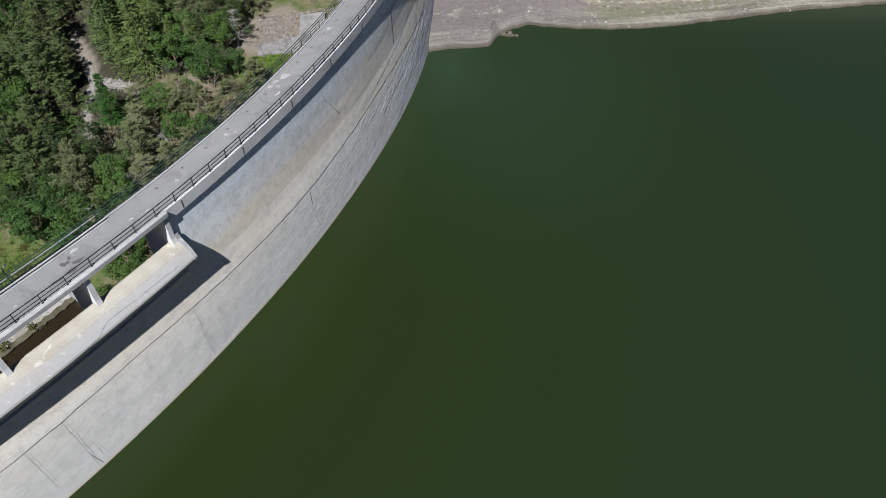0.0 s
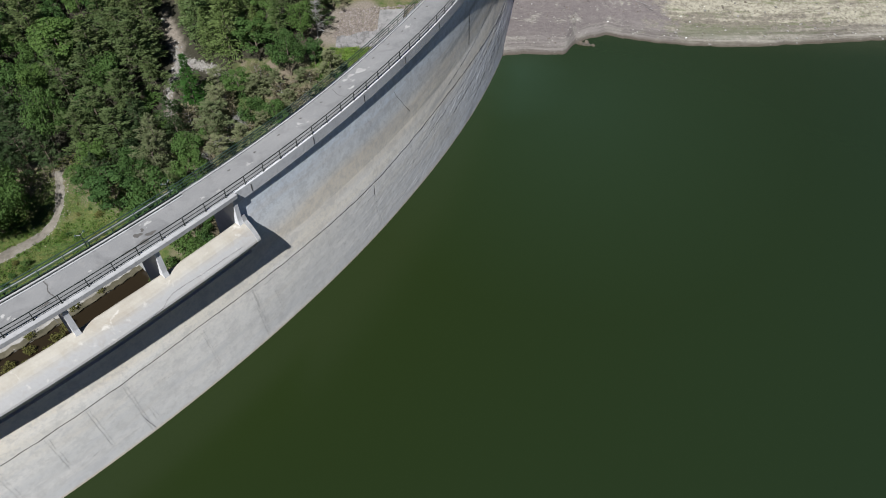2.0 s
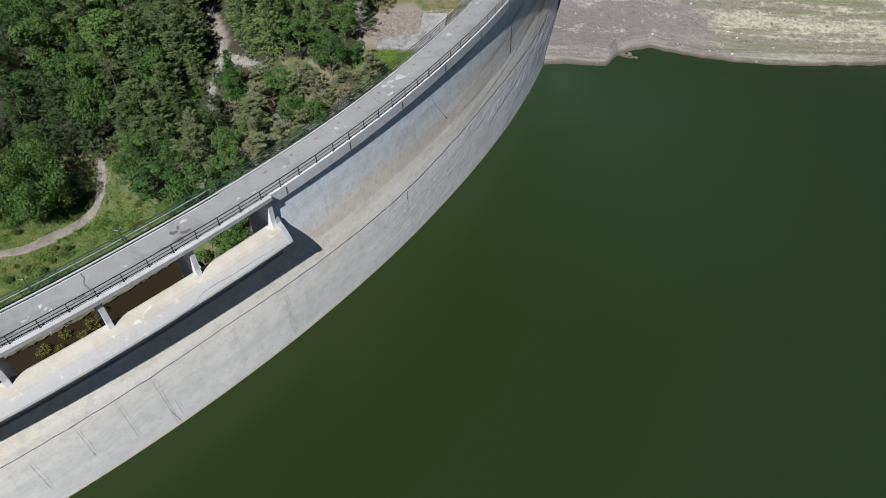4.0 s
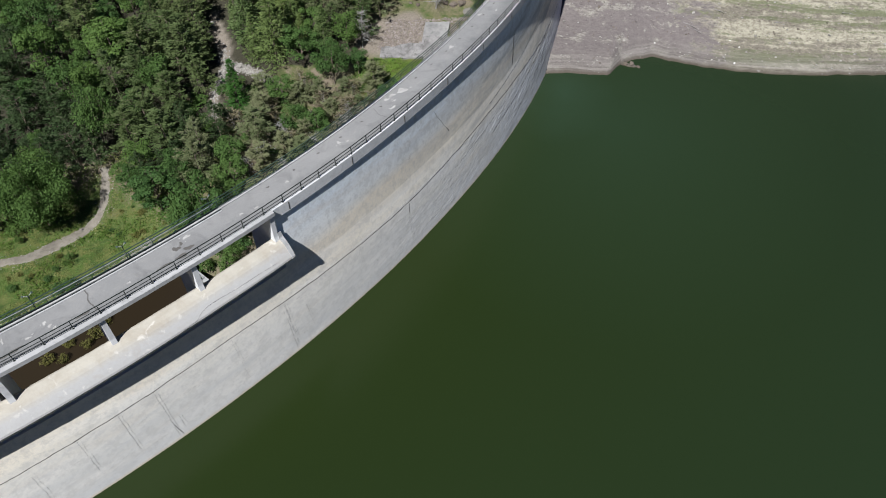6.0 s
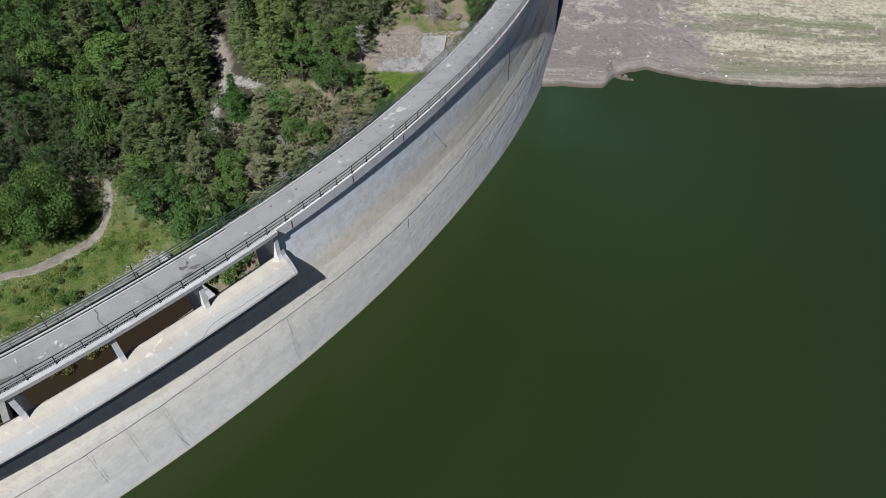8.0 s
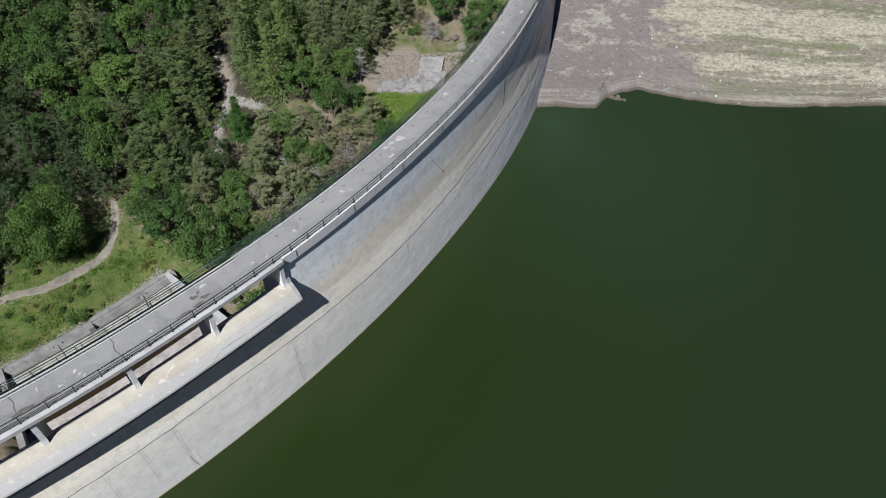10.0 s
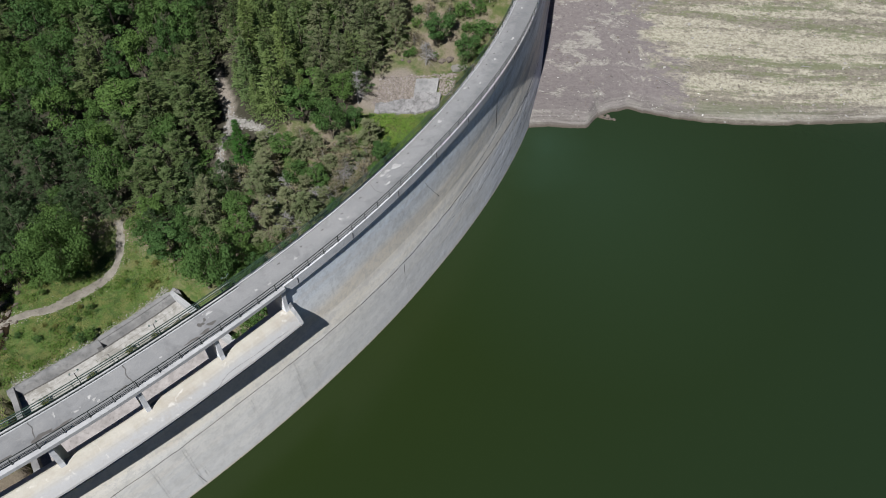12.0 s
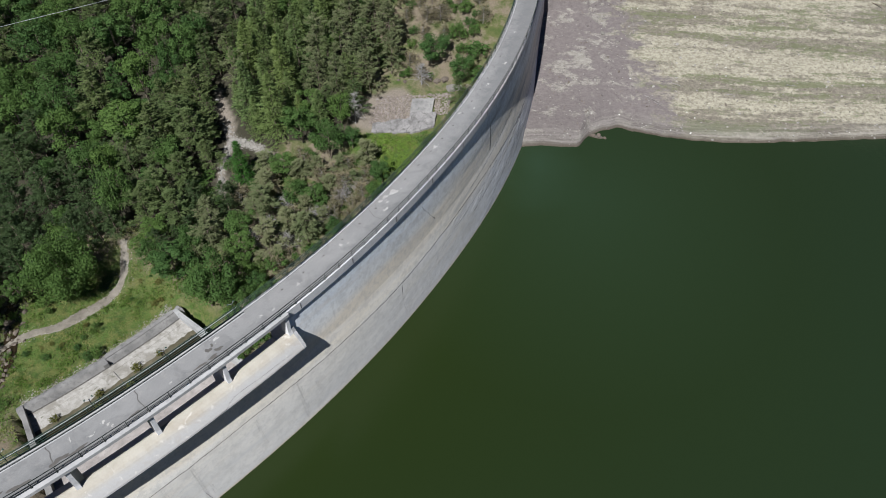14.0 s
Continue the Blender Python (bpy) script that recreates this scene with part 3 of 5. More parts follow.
def build_ground():
    xs = np.concatenate([np.linspace(-1500, -200, 20)[:-1], np.linspace(-200, -160, 20)[:-1], np.linspace(-160, 4, 165)[:-1], np.linspace(4, 20, 41)[:-1], np.linspace(20, 100, 81)[:-1], np.linspace(100, 200, 30)[:-1], np.linspace(200, 1500, 20)])
    ys = np.concatenate([np.linspace(-1500, -100, 20)[:-1], np.linspace(-100, 20, 40)[:-1], np.linspace(20, 110, 116)[:-1], np.linspace(110, 128, 46)[:-1], np.linspace(128, 175, 60)[:-1], np.linspace(175, 260, 30)[:-1], np.linspace(260, 1500, 20)])
    verts, zone, wood = [], [], []
    for y in ys:
        for x in xs:
            x, y = float(x), float(y)
            z = ground_z(max(-400, min(400, x)), max(-300, min(400, y)))
            r, a = polar(x, y)
            if 113.5 < r < 160 and -45.2 < a < -28.6:
                z = min(z, -23)
            verts.append((x, y, z))
            bare = smooth(155, 158, r) if y < 175 else smooth(185, 175, y) * smooth(155, 158, r)
            wob = 3 * noise.noise(Vector((x * 0.15, y * 0.15, 9)))
            lawn = max(smooth(9, 5, math.hypot((x + 29) * 0.8, y - 110.0) + wob), 0.3 * smooth(3.4, 1.6, seg(x, y, -33, 126.5, -15, 126) + 0.8 * wob), smooth(24, 14, math.hypot((x + 78) * 0.8, (y - 66) * 1.2) + 1.5 * wob))
            scree = max(smooth(1.35, 0.5, min(seg(x, y, *p) for p in SCAR) + 0.5 * wob), smooth(6, 4, math.hypot((x + 33) * 0.7, y - 119.5) + wob))
            zone.append((bare, lawn * (1 - bare), scree * (1 - bare)))
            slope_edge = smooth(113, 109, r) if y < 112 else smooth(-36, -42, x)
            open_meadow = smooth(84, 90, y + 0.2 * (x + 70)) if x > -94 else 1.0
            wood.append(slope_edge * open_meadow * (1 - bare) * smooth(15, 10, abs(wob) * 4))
    w = len(xs)
    faces = [(j * w + i, j * w + i + 1, (j + 1) * w + i + 1, (j + 1) * w + i) for j in range(len(ys) - 1) for i in range(w - 1)]
    ob = mesh_object("ground", verts, faces, M_GROUND, smooth_shade=True)
    at_ = ob.data.attributes.new("zone", "FLOAT_VECTOR", "POINT")
    at_.data.foreach_set("vector", np.array(zone, dtype=np.float32).ravel())
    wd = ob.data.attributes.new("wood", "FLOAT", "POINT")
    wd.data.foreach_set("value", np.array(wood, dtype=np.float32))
    tagged(ob, "grassy valley hillside and bare silty reservoir bank", "ground", kind="structure")


def build_water():
    verts, faces = [], []
    angles = [-70 + 2 * i for i in range(48)]
    radii = [156.5, 170, 200, 260, 400, 900, 2500]
    for a in angles:
        for r in radii:
            v = at(r, a, 0)
            verts.append((v.x, v.y, 0.0))
    k = len(radii)
    for i in range(len(angles) - 1):
        for j in range(k - 1):
            faces.append((i * k + j, i * k + j + 1, (i + 1) * k + j + 1, (i + 1) * k + j))
    ob = mesh_object("water", verts, faces, M_WATER)
    tagged(ob, "calm dark green reservoir water against the dam", "water", kind="structure")


build_ground()
build_water()

# ---- dam ----
dam = thing("dam", "curved pale concrete arch dam with stained wetted face", "dam", kind="structure")
inner = [(154.3, 20.55), (154.2, 16), (153.2, 5), (151.0, -8), (149.0, -22)]
wet = outer_face(-6, -1.5, 4) + outer_face(-1.3, 8.0, 62) + outer_face(8.05, 19.7, 24)
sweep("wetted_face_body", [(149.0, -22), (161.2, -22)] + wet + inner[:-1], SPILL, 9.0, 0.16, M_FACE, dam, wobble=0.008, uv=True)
wet_low = outer_face(-6, -1.5, 4) + outer_face(-1.3, 8.0, 36) + outer_face(8.05, 12.4, 8)
weir = [(158.5, 12.6), (159.3, 13.5), (160.3, 14.8), (160.55, 15.2), (160.5, 15.42), (160.25, 15.8), (159.95, 16.2), (159.65, 16.55), (159.35, 16.78), (158.9, 16.98), (158.35, 17.03), (158.12, 16.92), (158.02, 16.2), (157.5, 14.2), (156.0, 11.6)]
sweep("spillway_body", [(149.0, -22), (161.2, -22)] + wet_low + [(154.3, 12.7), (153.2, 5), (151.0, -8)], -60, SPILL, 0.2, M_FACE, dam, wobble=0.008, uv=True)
sweep("weir_crest", weir + [(155.9, 10.9), (158.4, 10.9)], -60, SPILL + 0.12, 0.35, M_WEIR, dam, "rounded cream concrete overflow crest", wobble=0.02)

# road deck over everything, with its edge beams
sweep("road_slab", [(154.3, 20.45), (158.42, 20.45), (158.42, 21.0), (154.3, 21.0)], -60, 9.0, 0.4, M_ROAD, dam, "worn grey road surface")
sweep("cornice", [(158.0, 19.63), (158.69, 19.63), (158.74, 19.69), (158.74, 21.02), (158.71, 21.08), (158.47, 21.08), (158.44, 20.9)], SPILL, 9.0, 0.4, M_PARAPET, dam, "pale concrete parapet band")
sweep("edge_beam", [(158.44, 20.58), (159.08, 20.58), (159.08, 21.03), (159.04, 21.08), (158.44, 21.08)], -60, SPILL, 0.4, M_KERB, dam, "pale concrete edge beam")
sweep("kerb", [(153.85, 20.4), (154.58, 20.5), (154.58, 21.12), (154.40, 21.12), (154.36, 20.75), (153.85, 20.75)], -60, 9.0, 0.4, M_KERB, dam, "whitish concrete kerb")


def pier(a):
    bm = bmesh.new()
    side = [(158.2, 20.67), (158.2, 20.44), (154.3, 20.44), (154.3, 11.0), (157.0, 11.0), (158.4, 14.0), (158.95, 16.5), (158.95, 17.0), (158.85, 17.6), (158.85, 18.8), (158.85, 20.67)]
    w = 0.095
    rows = []
    for s in (-w, w):
        rows.append([bm.verts.new(at(r, a + s, z)) for r, z in side])
    bm.faces.new(rows[0])
    bm.faces.new(list(reversed(rows[1])))
    for j in range(len(side)):
        j2 = (j + 1) % len(side)
        bm.faces.new((rows[0][j], rows[1][j], rows[1][j2], rows[0][j2]))
    bmesh.ops.bevel(bm, geom=list(bm.edges), offset=0.03, segments=1, affect="EDGES")
    part("pier", bm, M_PARAPET, dam)


for i in range(7):
    pier(-30.87 - 3.34 * i)


def weir_end_wall():
    """The raised cheek that closes the overflow crest."""
    side = [(158.5, 13.0), (159.4, 13.55), (160.38, 14.85), (160.63, 15.2), (160.6, 15.45), (160.35, 15.85), (160.05, 16.28), (159.75, 16.65), (159.44, 16.92), (159.0, 17.2), (158.82, 17.9), (158.45, 17.6)]
    bm = bmesh.new()
    rows = [[bm.verts.new(at(r, a, z)) for r, z in side] for a in (SPILL - 0.02, SPILL + 0.14)]
    bm.faces.new(rows[0])
    bm.faces.new(list(reversed(rows[1])))
    for j in range(len(side)):
        j2 = (j + 1) % len(side)
        bm.faces.new((rows[0][j], rows[1][j], rows[1][j2], rows[0][j2]))
    bmesh.ops.bevel(bm, geom=list(bm.edges), offset=0.03, segments=1, affect="EDGES")
    part("weir_cheek", bm, M_TRIM, dam, "pale cheek wall closing the crest")


weir_end_wall()


def face_radius(z):
    pts = outer_face(-6, 19.7, 60)
    return float(np.interp(z, [p[1] for p in pts], [p[0] for p in pts]))


def face_strip(name, pts, width, material=M_CRACK_SHADE, lift=0.022, broken=False):
    """A thin uneven strip along (angle, height) points on the wetted face."""
    path = []
    for (a0, z0), (a1, z1) in zip(pts, pts[1:]):
        n = max(2, int(math.hypot((a1 - a0) * 2.77, z1 - z0) / 0.3))
        path += [(a0 + (a1 - a0) * i / n, z0 + (z1 - z0) * i / n) for i in range(n)]
    path.append(pts[-1])
    verts, faces = [], []
    for i, (a, z) in enumerate(path):
        j = noise.noise(Vector((a * 6, z * 1.7, width * 40)))
        j2 = noise.noise(Vector((a * 1.3, z * 0.6, 4)))
        w = width * (0.5 + 0.8 * abs(noise.noise(Vector((a * 9, z * 3, 2)))))
        a_, z_ = a + 0.04 * j, z + 0.09 * j2 + 0.04 * j
        along = abs(pts[-1][0] - pts[0][0]) * 2.77 > abs(pts[-1][1] - pts[0][1])
        for s in (-1, 1):
            aa, zz = (a_, z_ + s * w / 2) if along else (a_ + s * w / 5.54, z_)
            verts.append(at(face_radius(zz) + relief(aa, zz) + lift, aa, zz))
        if i and not (broken and noise.noise(Vector((a * 5, z * 1.1, 6))) > 0.3):
            faces.append((2 * i - 2, 2 * i - 1, 2 * i + 1, 2 * i))
    ob = mesh_object(name, verts, faces, material, dam)
    return ob


face_strip("construction_joint", [(-47, 8.0), (-38.3, 8.15), (-33.8, 8.35), (-30.4, 8.1), (-27, 7.8)], 0.14, M_JOINT)["label"] = "worn brownish horizontal joint"
face_strip("construction_joint", [(-27, 7.8), (-23.4, 7.7), (-20.4, 8.0), (-16, 8.5), (-12, 8.4), (-7.5, 7.7), (-2, 7.6)], 0.15)["label"] = "dark ragged horizontal joint"
for a, z0, z1, w in ((-41.9, 7.6, 2.2, 0.05), (-40.2, 8.0, 3.0, 0.06), (-38.7, 8.0, 1.6, 0.06), (-37.3, 8.1, 0.4, 0.07), (-36.95, 4.0, 1.2, 0.06), (-33.95, 8.2, 1.8, 0.05), (-31.5, 8.2, 0.5, 0.07),
                     (-31.35, 8.0, 0.8, 0.05), (-30.42, 5.8, 2.2, 0.05), (-23.62, 5.6, 0.6, 0.06), (-23.0, 17.0, 12.6, 0.05), (-16.35, 7.2, 1.2, 0.07), (-15.6, 7.0, 3.8, 0.07), (-27.1, 8.0, 4.5, 0.04), (-20.1, 7.8, 3.2, 0.05)):
    face_strip("vertical_crack", [(a, z0), (a + 0.05, z1)], w * 0.8, M_FAINT, broken=True)
    face_strip("vertical_crack", [(a + 0.11, z0 - 0.3), (a + 0.15, z1 + 0.4)], w * 0.6, M_FAINT, broken=True)
# shade edges of the scoured relief, drawn as dark slanting strips
for pts, w in ((((-19.5, 5.8), (-16.0, 6.6), (-11.5, 7.5)), 0.06), (((-15.5, 4.6), (-13.5, 5.2), (-9.0, 6.5), (-5.5, 7.2)), 0.12), (((-12.5, 2.4), (-9.5, 3.8), (-6.5, 5.4)), 0.10), (((-15.5, 9.7), (-11.5, 10.6), (-8.0, 11.8)), 0.10)):
    face_strip("scour_seam", list(pts), w, broken=True)["label"] = "dark slanting line of shade painted along the scoured relief"
face_strip("vertical_crack", [(-37.25, 2.4), (-37.1, 0.5)], 0.08)
face_strip("vertical_crack", [(-23.45, 7.4), (-23.55, 5.6)], 0.12)
# cast shadow of a lamp post and its head, painted on as dark strips
face_strip("lamp_shadow", [(-20.8, 17.2), (-20.25, 14.7), (-19.8, 13.0)], 0.09)
face_strip("lamp_shadow", [(-19.83, 13.1), (-19.65, 12.3)], 0.24)
face_strip("dark_run", [(-12.2, 16.2), (-12.3, 13.0), (-12.4, 11.4)], 0.42, M_JOINT)
face_strip("dark_run", [(-12.28, 14.2), (-12.36, 11.9)], 0.22, lift=0.026)
for i in range(46):
    rng = random.Random(i)
    a, z = rng.uniform(-42, -8), rng.uniform(1.0, 7.4)
    length = rng.uniform(0.5, 1.9)
    face_strip("scour_mark", [(a, z), (a + length / 2.77, z + rng.uniform(-0.1, 0.25))], rng.uniform(0.03, 0.06), M_FAINT)
seam = [(-35.6, 160.56, 15.25), (-34.95, 160.52, 15.4), (-34.7, 160.3, 15.78), (-34.4, 160.16, 15.97), (-33.9, 160.16, 15.97), (-33.2, 160.24, 15.86), (-32.2, 160.26, 15.83), (-31.4, 160.34, 15.72)]
verts, faces = [], []
for i in range(85):
    u = i / 84 * (len(seam) - 1)
    k = min(int(u), len(seam) - 2)
    a, r, z = (seam[k][m] + (seam[k + 1][m] - seam[k][m]) * (u - k) for m in range(3))
    jit = 0.07 * noise.noise(Vector((i * 0.7, 1, 0)))
    w = 0.008 + 0.012 * abs(noise.noise(Vector((i * 0.4, 5, 0))))
    for d in (-w, w):
        verts.append(at(r + (d + jit) * 0.6 + 0.012, a, z - (d + jit) * 0.8 + 0.01))
    if i:
        faces.append((2 * i - 2, 2 * i - 1, 2 * i + 1, 2 * i))
mesh_object("crest_crack", verts, faces, M_CRACK_SHADE, dam)
# vertical drain slots in the parapet band
for i in range(8):
    a = -30.9 + 3.4 * i
    bm = bmesh.new()
    box(bm, at(158.75, a + 0.9, 20.35), (0.05, 0.08, 0.95), radians(a + 0.9))
    part("drain_slot", bm, M_STAIN_SHADE, dam)


def road_patch(a, r, la, lr, seed, material=M_PATCH, name="road_patch", z=21.012):
    """A ragged patch lying on the road."""
    rng = random.Random(seed)
    verts = [at(r, a, z)]
    n = 18
    ph = [rng.uniform(0, 6.28) for _ in range(3)]
    for i in range(n):
        t = 2 * math.pi * i / n
        k = 0.75 + 0.18 * math.sin(2 * t + ph[0]) + 0.16 * math.sin(3 * t + ph[1]) + 0.1 * math.sin(5 * t + ph[2])
        verts.append(at(r + lr * k * math.sin(t), a + la / 2.72 * k * math.cos(t), z))
    faces = [(0, 1 + i, 1 + (i + 1) % n) for i in range(n)]
    mesh_object(name, verts, faces, material, dam)


for k, (a, r, la, lr) in enumerate(((-21.8, 155.6, 1.0, 0.55), (-22.35, 155.2, 0.55, 0.4), (-22.75, 155.2, 0.5, 0.3), (-23.05, 156.8, 0.5, 0.25), (-22.6, 156.1, 0.25, 0.2), (-17.5, 155.5, 0.6, 0.3), (-26.3, 156.0, 0.32, 0.28),
                                      (-26.0, 156.6, 0.2, 0.15), (-33.68, 155.45, 0.45, 0.3), (-39.0, 156.2, 0.2, 0.3), (-38.9, 156.8, 0.25, 0.2), (-38.8, 157.3, 0.2, 0.2), (-40.28, 155.8, 0.1, 0.5), (-31.0, 157.1, 0.25, 0.2), (-31.6, 156.7, 0.2, 0.2),
                                      (-14.0, 155.0, 0.5, 0.25), (-13.2, 156.6, 0.3, 0.2), (-10.5, 156.2, 0.35, 0.25), (-7.9, 157.0, 0.5, 0.3), (-4.0, 156.0, 0.3, 0.2), (-29.3, 156.4, 0.3, 0.2), (-36.2, 156.9, 0.2, 0.15), (-39.6, 156.9, 0.35, 0.15))):
    road_patch(a, r, la, lr, k)
    sat = random.Random(k)
    for m in range(3):
        road_patch(a + sat.uniform(-1, 1) * la * 0.6, min(157.7, max(154.6, r + sat.uniform(-1, 1) * lr * 1.9)), la * sat.uniform(0.12, 0.35), lr * sat.uniform(0.15, 0.4), 300 + 3 * k + m, z=21.016)
for i in range(18):
    road_patch(-30.0 + 1.34 * i, 155.5, 0.22, 0.16, 100 + i, M_STAIN_SHADE, "drain_cover", 21.010)
for k, (a, r, la, lr) in enumerate(((-34.25, 156.2, 0.5, 0.4), (-33.9, 156.9, 0.6, 0.35), (-34.3, 157.4, 0.9, 0.3), (-34.9, 157.4, 1.0, 0.22), (-40.9, 157.3, 1.2, 0.4), (-40.2, 157.5, 1.3, 0.25), (-42.4, 157.5, 1.5, 0.3), (-43.2, 157.2, 1.0, 0.3), (-37.9, 157.6, 0.7, 0.18), (-34.0, 155.9, 0.25, 0.3))):
    road_patch(a, r, la, lr, 200 + k, M_STAIN_SHADE, "road_stain", 21.007)


def road_crack(points, width):
    verts, faces = [], []
    fine = []
    for (a0, r0), (a1, r1) in zip(points, points[1:]):
        fine += [(a0 + (a1 - a0) * i / 6, r0 + (r1 - r0) * i / 6) for i in range(6)]
    fine.append(points[-1])
    for i, (a, r) in enumerate(fine):
        a += 0.05 * noise.noise(Vector((a * 3, r * 1.5, 0)))
        for s in (-1, 1):
            verts.append(at(r, a + s * width / 5.4, 21.014))
        if i:
            faces.append((2 * i - 2, 2 * i - 1, 2 * i + 1, 2 * i))
    mesh_object("road_crack", verts, faces, M_CRACK_SHADE, dam)


road_crack([(-37.44, 154.5), (-37.46, 155.4), (-37.55, 156.8), (-37.5, 157.9)], 0.10)
road_crack([(-41.1, 154.9), (-41.08, 156.0), (-41.15, 157.9)], 0.10)
road_crack([(-23.6, 155.0), (-23.85, 156.5), (-23.7, 157.8)], 0.06)
road_crack([(-44.4, 154.5), (-44.45, 157.9)], 0.08)

# ---- railings ----


def railing(name, r, a0, a1, heights, label, first, paint=M_RAIL):
    rail = thing(name, label, "railing")
    n = round(abs(a1 - a0) * 2.74 / 2.48)
    bm = bmesh.new()
    box(bm, (0, 0, 0.53), (0.07, 0.07, 1.06))
    box(bm, (0, 0, 0.015), (0.16, 0.16, 0.03))
    proto = part("post", bm, paint, rail)
    for i in range(n + 1):
        a = a0 + (a1 - a0) * i / n
        ob = proto if i == 0 else new("post", proto.data)
        ob.parent = rail
        ob.matrix_basis = Matrix.Translation(at(r, a, first)) @ Matrix.Rotation(radians(a), 4, "Z") @ Matrix.Rotation(radians(random.uniform(-1.5, 1.5)), 4, "X")
    for h in heights:
        w = 0.035 if h > 1.0 else 0.025
        prof = [(r - w, first + h - w), (r + w, first + h - w), (r + w, first + h + w), (r - w, first + h + w)]
        sweep("rail", prof, a0, a1, 0.6, paint, rail)
    return rail


railing("upstream_railing", 158.60, -52, 8, (0.2, 0.62, 1.05), "dark green painted steel railing along the lake side", 21.08)
railing("downstream_railing", 154.12, -52, 8, (0.35, 0.7, 1.05, 1.4), "dark green painted steel railing with four bars", 20.75, M_RAIL_PALE)
pipe = thing("service_pipe", "long grey galvanised pipe along the road edge", "pipe")
prof = [(153.66 + 0.07 * math.cos(t * math.pi / 4), 21.30 + 0.07 * math.sin(t * math.pi / 4)) for t in range(8)]
sweep("tube", prof, -52, -32.1, 0.5, M_PIPE, pipe)
for i in range(7):
    bm = bmesh.new()
    box(bm, at(153.75, -32.6 - 3.0 * i, 21.05), (0.3, 0.08, 0.44), radians(-32.6 - 3.0 * i))
    part("bracket", bm, M_RAIL, pipe)
conduit = thing("cable_conduit", "three black cable conduits laid along the kerb", "conduit")
for r in (154.02, 154.25):
    prof = [(r + 0.085 * math.cos(t * math.pi / 4), 20.84 + 0.085 * math.sin(t * math.pi / 4)) for t in range(8)]
    sweep("cable", prof, -52, -32.0, 0.5, M_RAIL, conduit)
prof = [(154.70 + 0.07 * math.cos(t * math.pi / 4), 21.06 + 0.07 * math.sin(t * math.pi / 4)) for t in range(8)]
sweep("cable", prof, -52, -32.0, 0.5, M_RAIL, conduit)
sweep("inner_kerb", [(154.79, 20.9), (154.93, 20.9), (154.93, 21.07), (154.91, 21.09), (154.79, 21.09)], -60, -32.0, 0.4, M_KERB, dam, "whitish concrete kerb lip")


def lamp_post(a, r):
    base = at(r, a, 20.6)
    lamp = thing("floodlight_post", "small grey floodlight post with two heads at the road edge", "floodlight", base, "floodlights along the crest")
    bm = bmesh.new()
    rod(bm, (0, 0, 0), (0, 0, 2.0), 0.05, 0.04, 8)
    part("pole", bm, M_RAIL, lamp)
    for s in (-1, 1):
        bm = bmesh.new()
        rod(bm, (0, 0, 1.8), (-0.2, 0.36 * s, 1.9), 0.025)
        arm = part("arm", bm, M_PIPE, lamp)
        bm = bmesh.new()
        box(bm, (-0.22, 0.42 * s, 1.9), (0.22, 0.16, 0.09), 0.4 * s, Matrix.Rotation(0.5, 4, "Y"))
        bmesh.ops.bevel(bm, geom=list(bm.edges), offset=0.02, segments=1, affect="EDGES")
        part("lamp_head", bm, M_RAIL_PALE, arm)
    lamp.rotation_euler = (0, 0, radians(a))


for a in (-32.24, -35.7, -39.0, -42.45):
    lamp_post(a, 153.75)

# ---- stilling basin below the spillway ----
basin = thing("stilling_basin", "open grey concrete stilling basin with stained floor", "basin", kind="structure")
sweep("outer_wall", [(112.9, -24), (115.0, -24), (115.0, -18.75), (114.35, -17.8), (114.15, -17.6), (113.4, -17.6), (112.9, -17.9)], -44.9, -28.9, 8.0, M_BASIN, basin, "grey sloping outer wall")
sweep("apron", [(114.9, -24), (119.9, -24), (119.9, -18.75), (119.7, -18.7), (116.4, -18.7), (116.3, -18.55), (114.95, -18.5)], -44.8, -29.2, 0.8, M_FLOOR, basin, "pale worn concrete apron", wobble=0.04)
sweep("moss_edge", [(118.9, -18.9), (120.1, -18.9), (120.1, -18.74), (119.6, -18.64), (119.0, -18.675)], -44.7, -29.4, 0.25, M_MOSS, basin, "dark moss along the apron edge", wobble=0.4)
sweep("pool_water", [(119.8, -24), (127.0, -24), (127.0, -19.1), (119.8, -19.1)], -44.8, -29.2, 0.8, M_POOL, basin, "shallow brown standing water")
sweep("toe_apron", [(126.8, -24), (150.0, -24), (150.0, -18.6), (126.8, -18.9)], -44.8, -29.2, 0.8, M_TOE, basin, "dirty brown concrete floor at the dam toe", wobble=0.05)
for a, w in ((-44.5, 0.35), (-29.5, 0.35)):
    bm = bmesh.new()
    rows = [[bm.verts.new(at(r, a + s, z)) for r, z in ((113.4, -24), (152, -24), (152, -16.6), (125, -16.9), (113.4, -17.4))] for s in (-w / 2 * 1.2, w / 2 * 1.2)]
    bm.faces.new(rows[0])
    bm.faces.new(list(reversed(rows[1])))
    for j in range(5):
        j2 = (j + 1) % 5
        bm.faces.new((rows[0][j], rows[1][j], rows[1][j2], rows[0][j2]))
    bmesh.ops.bevel(bm, geom=list(bm.edges), offset=0.05, segments=1, affect="EDGES")
    part("end_wall", bm, M_TRIM if a > -40 else M_BASIN, basin)
# shadow of the gap between wall and apron, modelled as a dark strip
sweep("wall_foot", [(115.0, -19.2), (115.22, -19.2), (115.18, -18.42), (115.0, -18.38)], -44.8, -29.2, 0.8, M_STAIN_SHADE, basin, "dark strip painting the gap's shade along the wall foot", wobble=0.06)
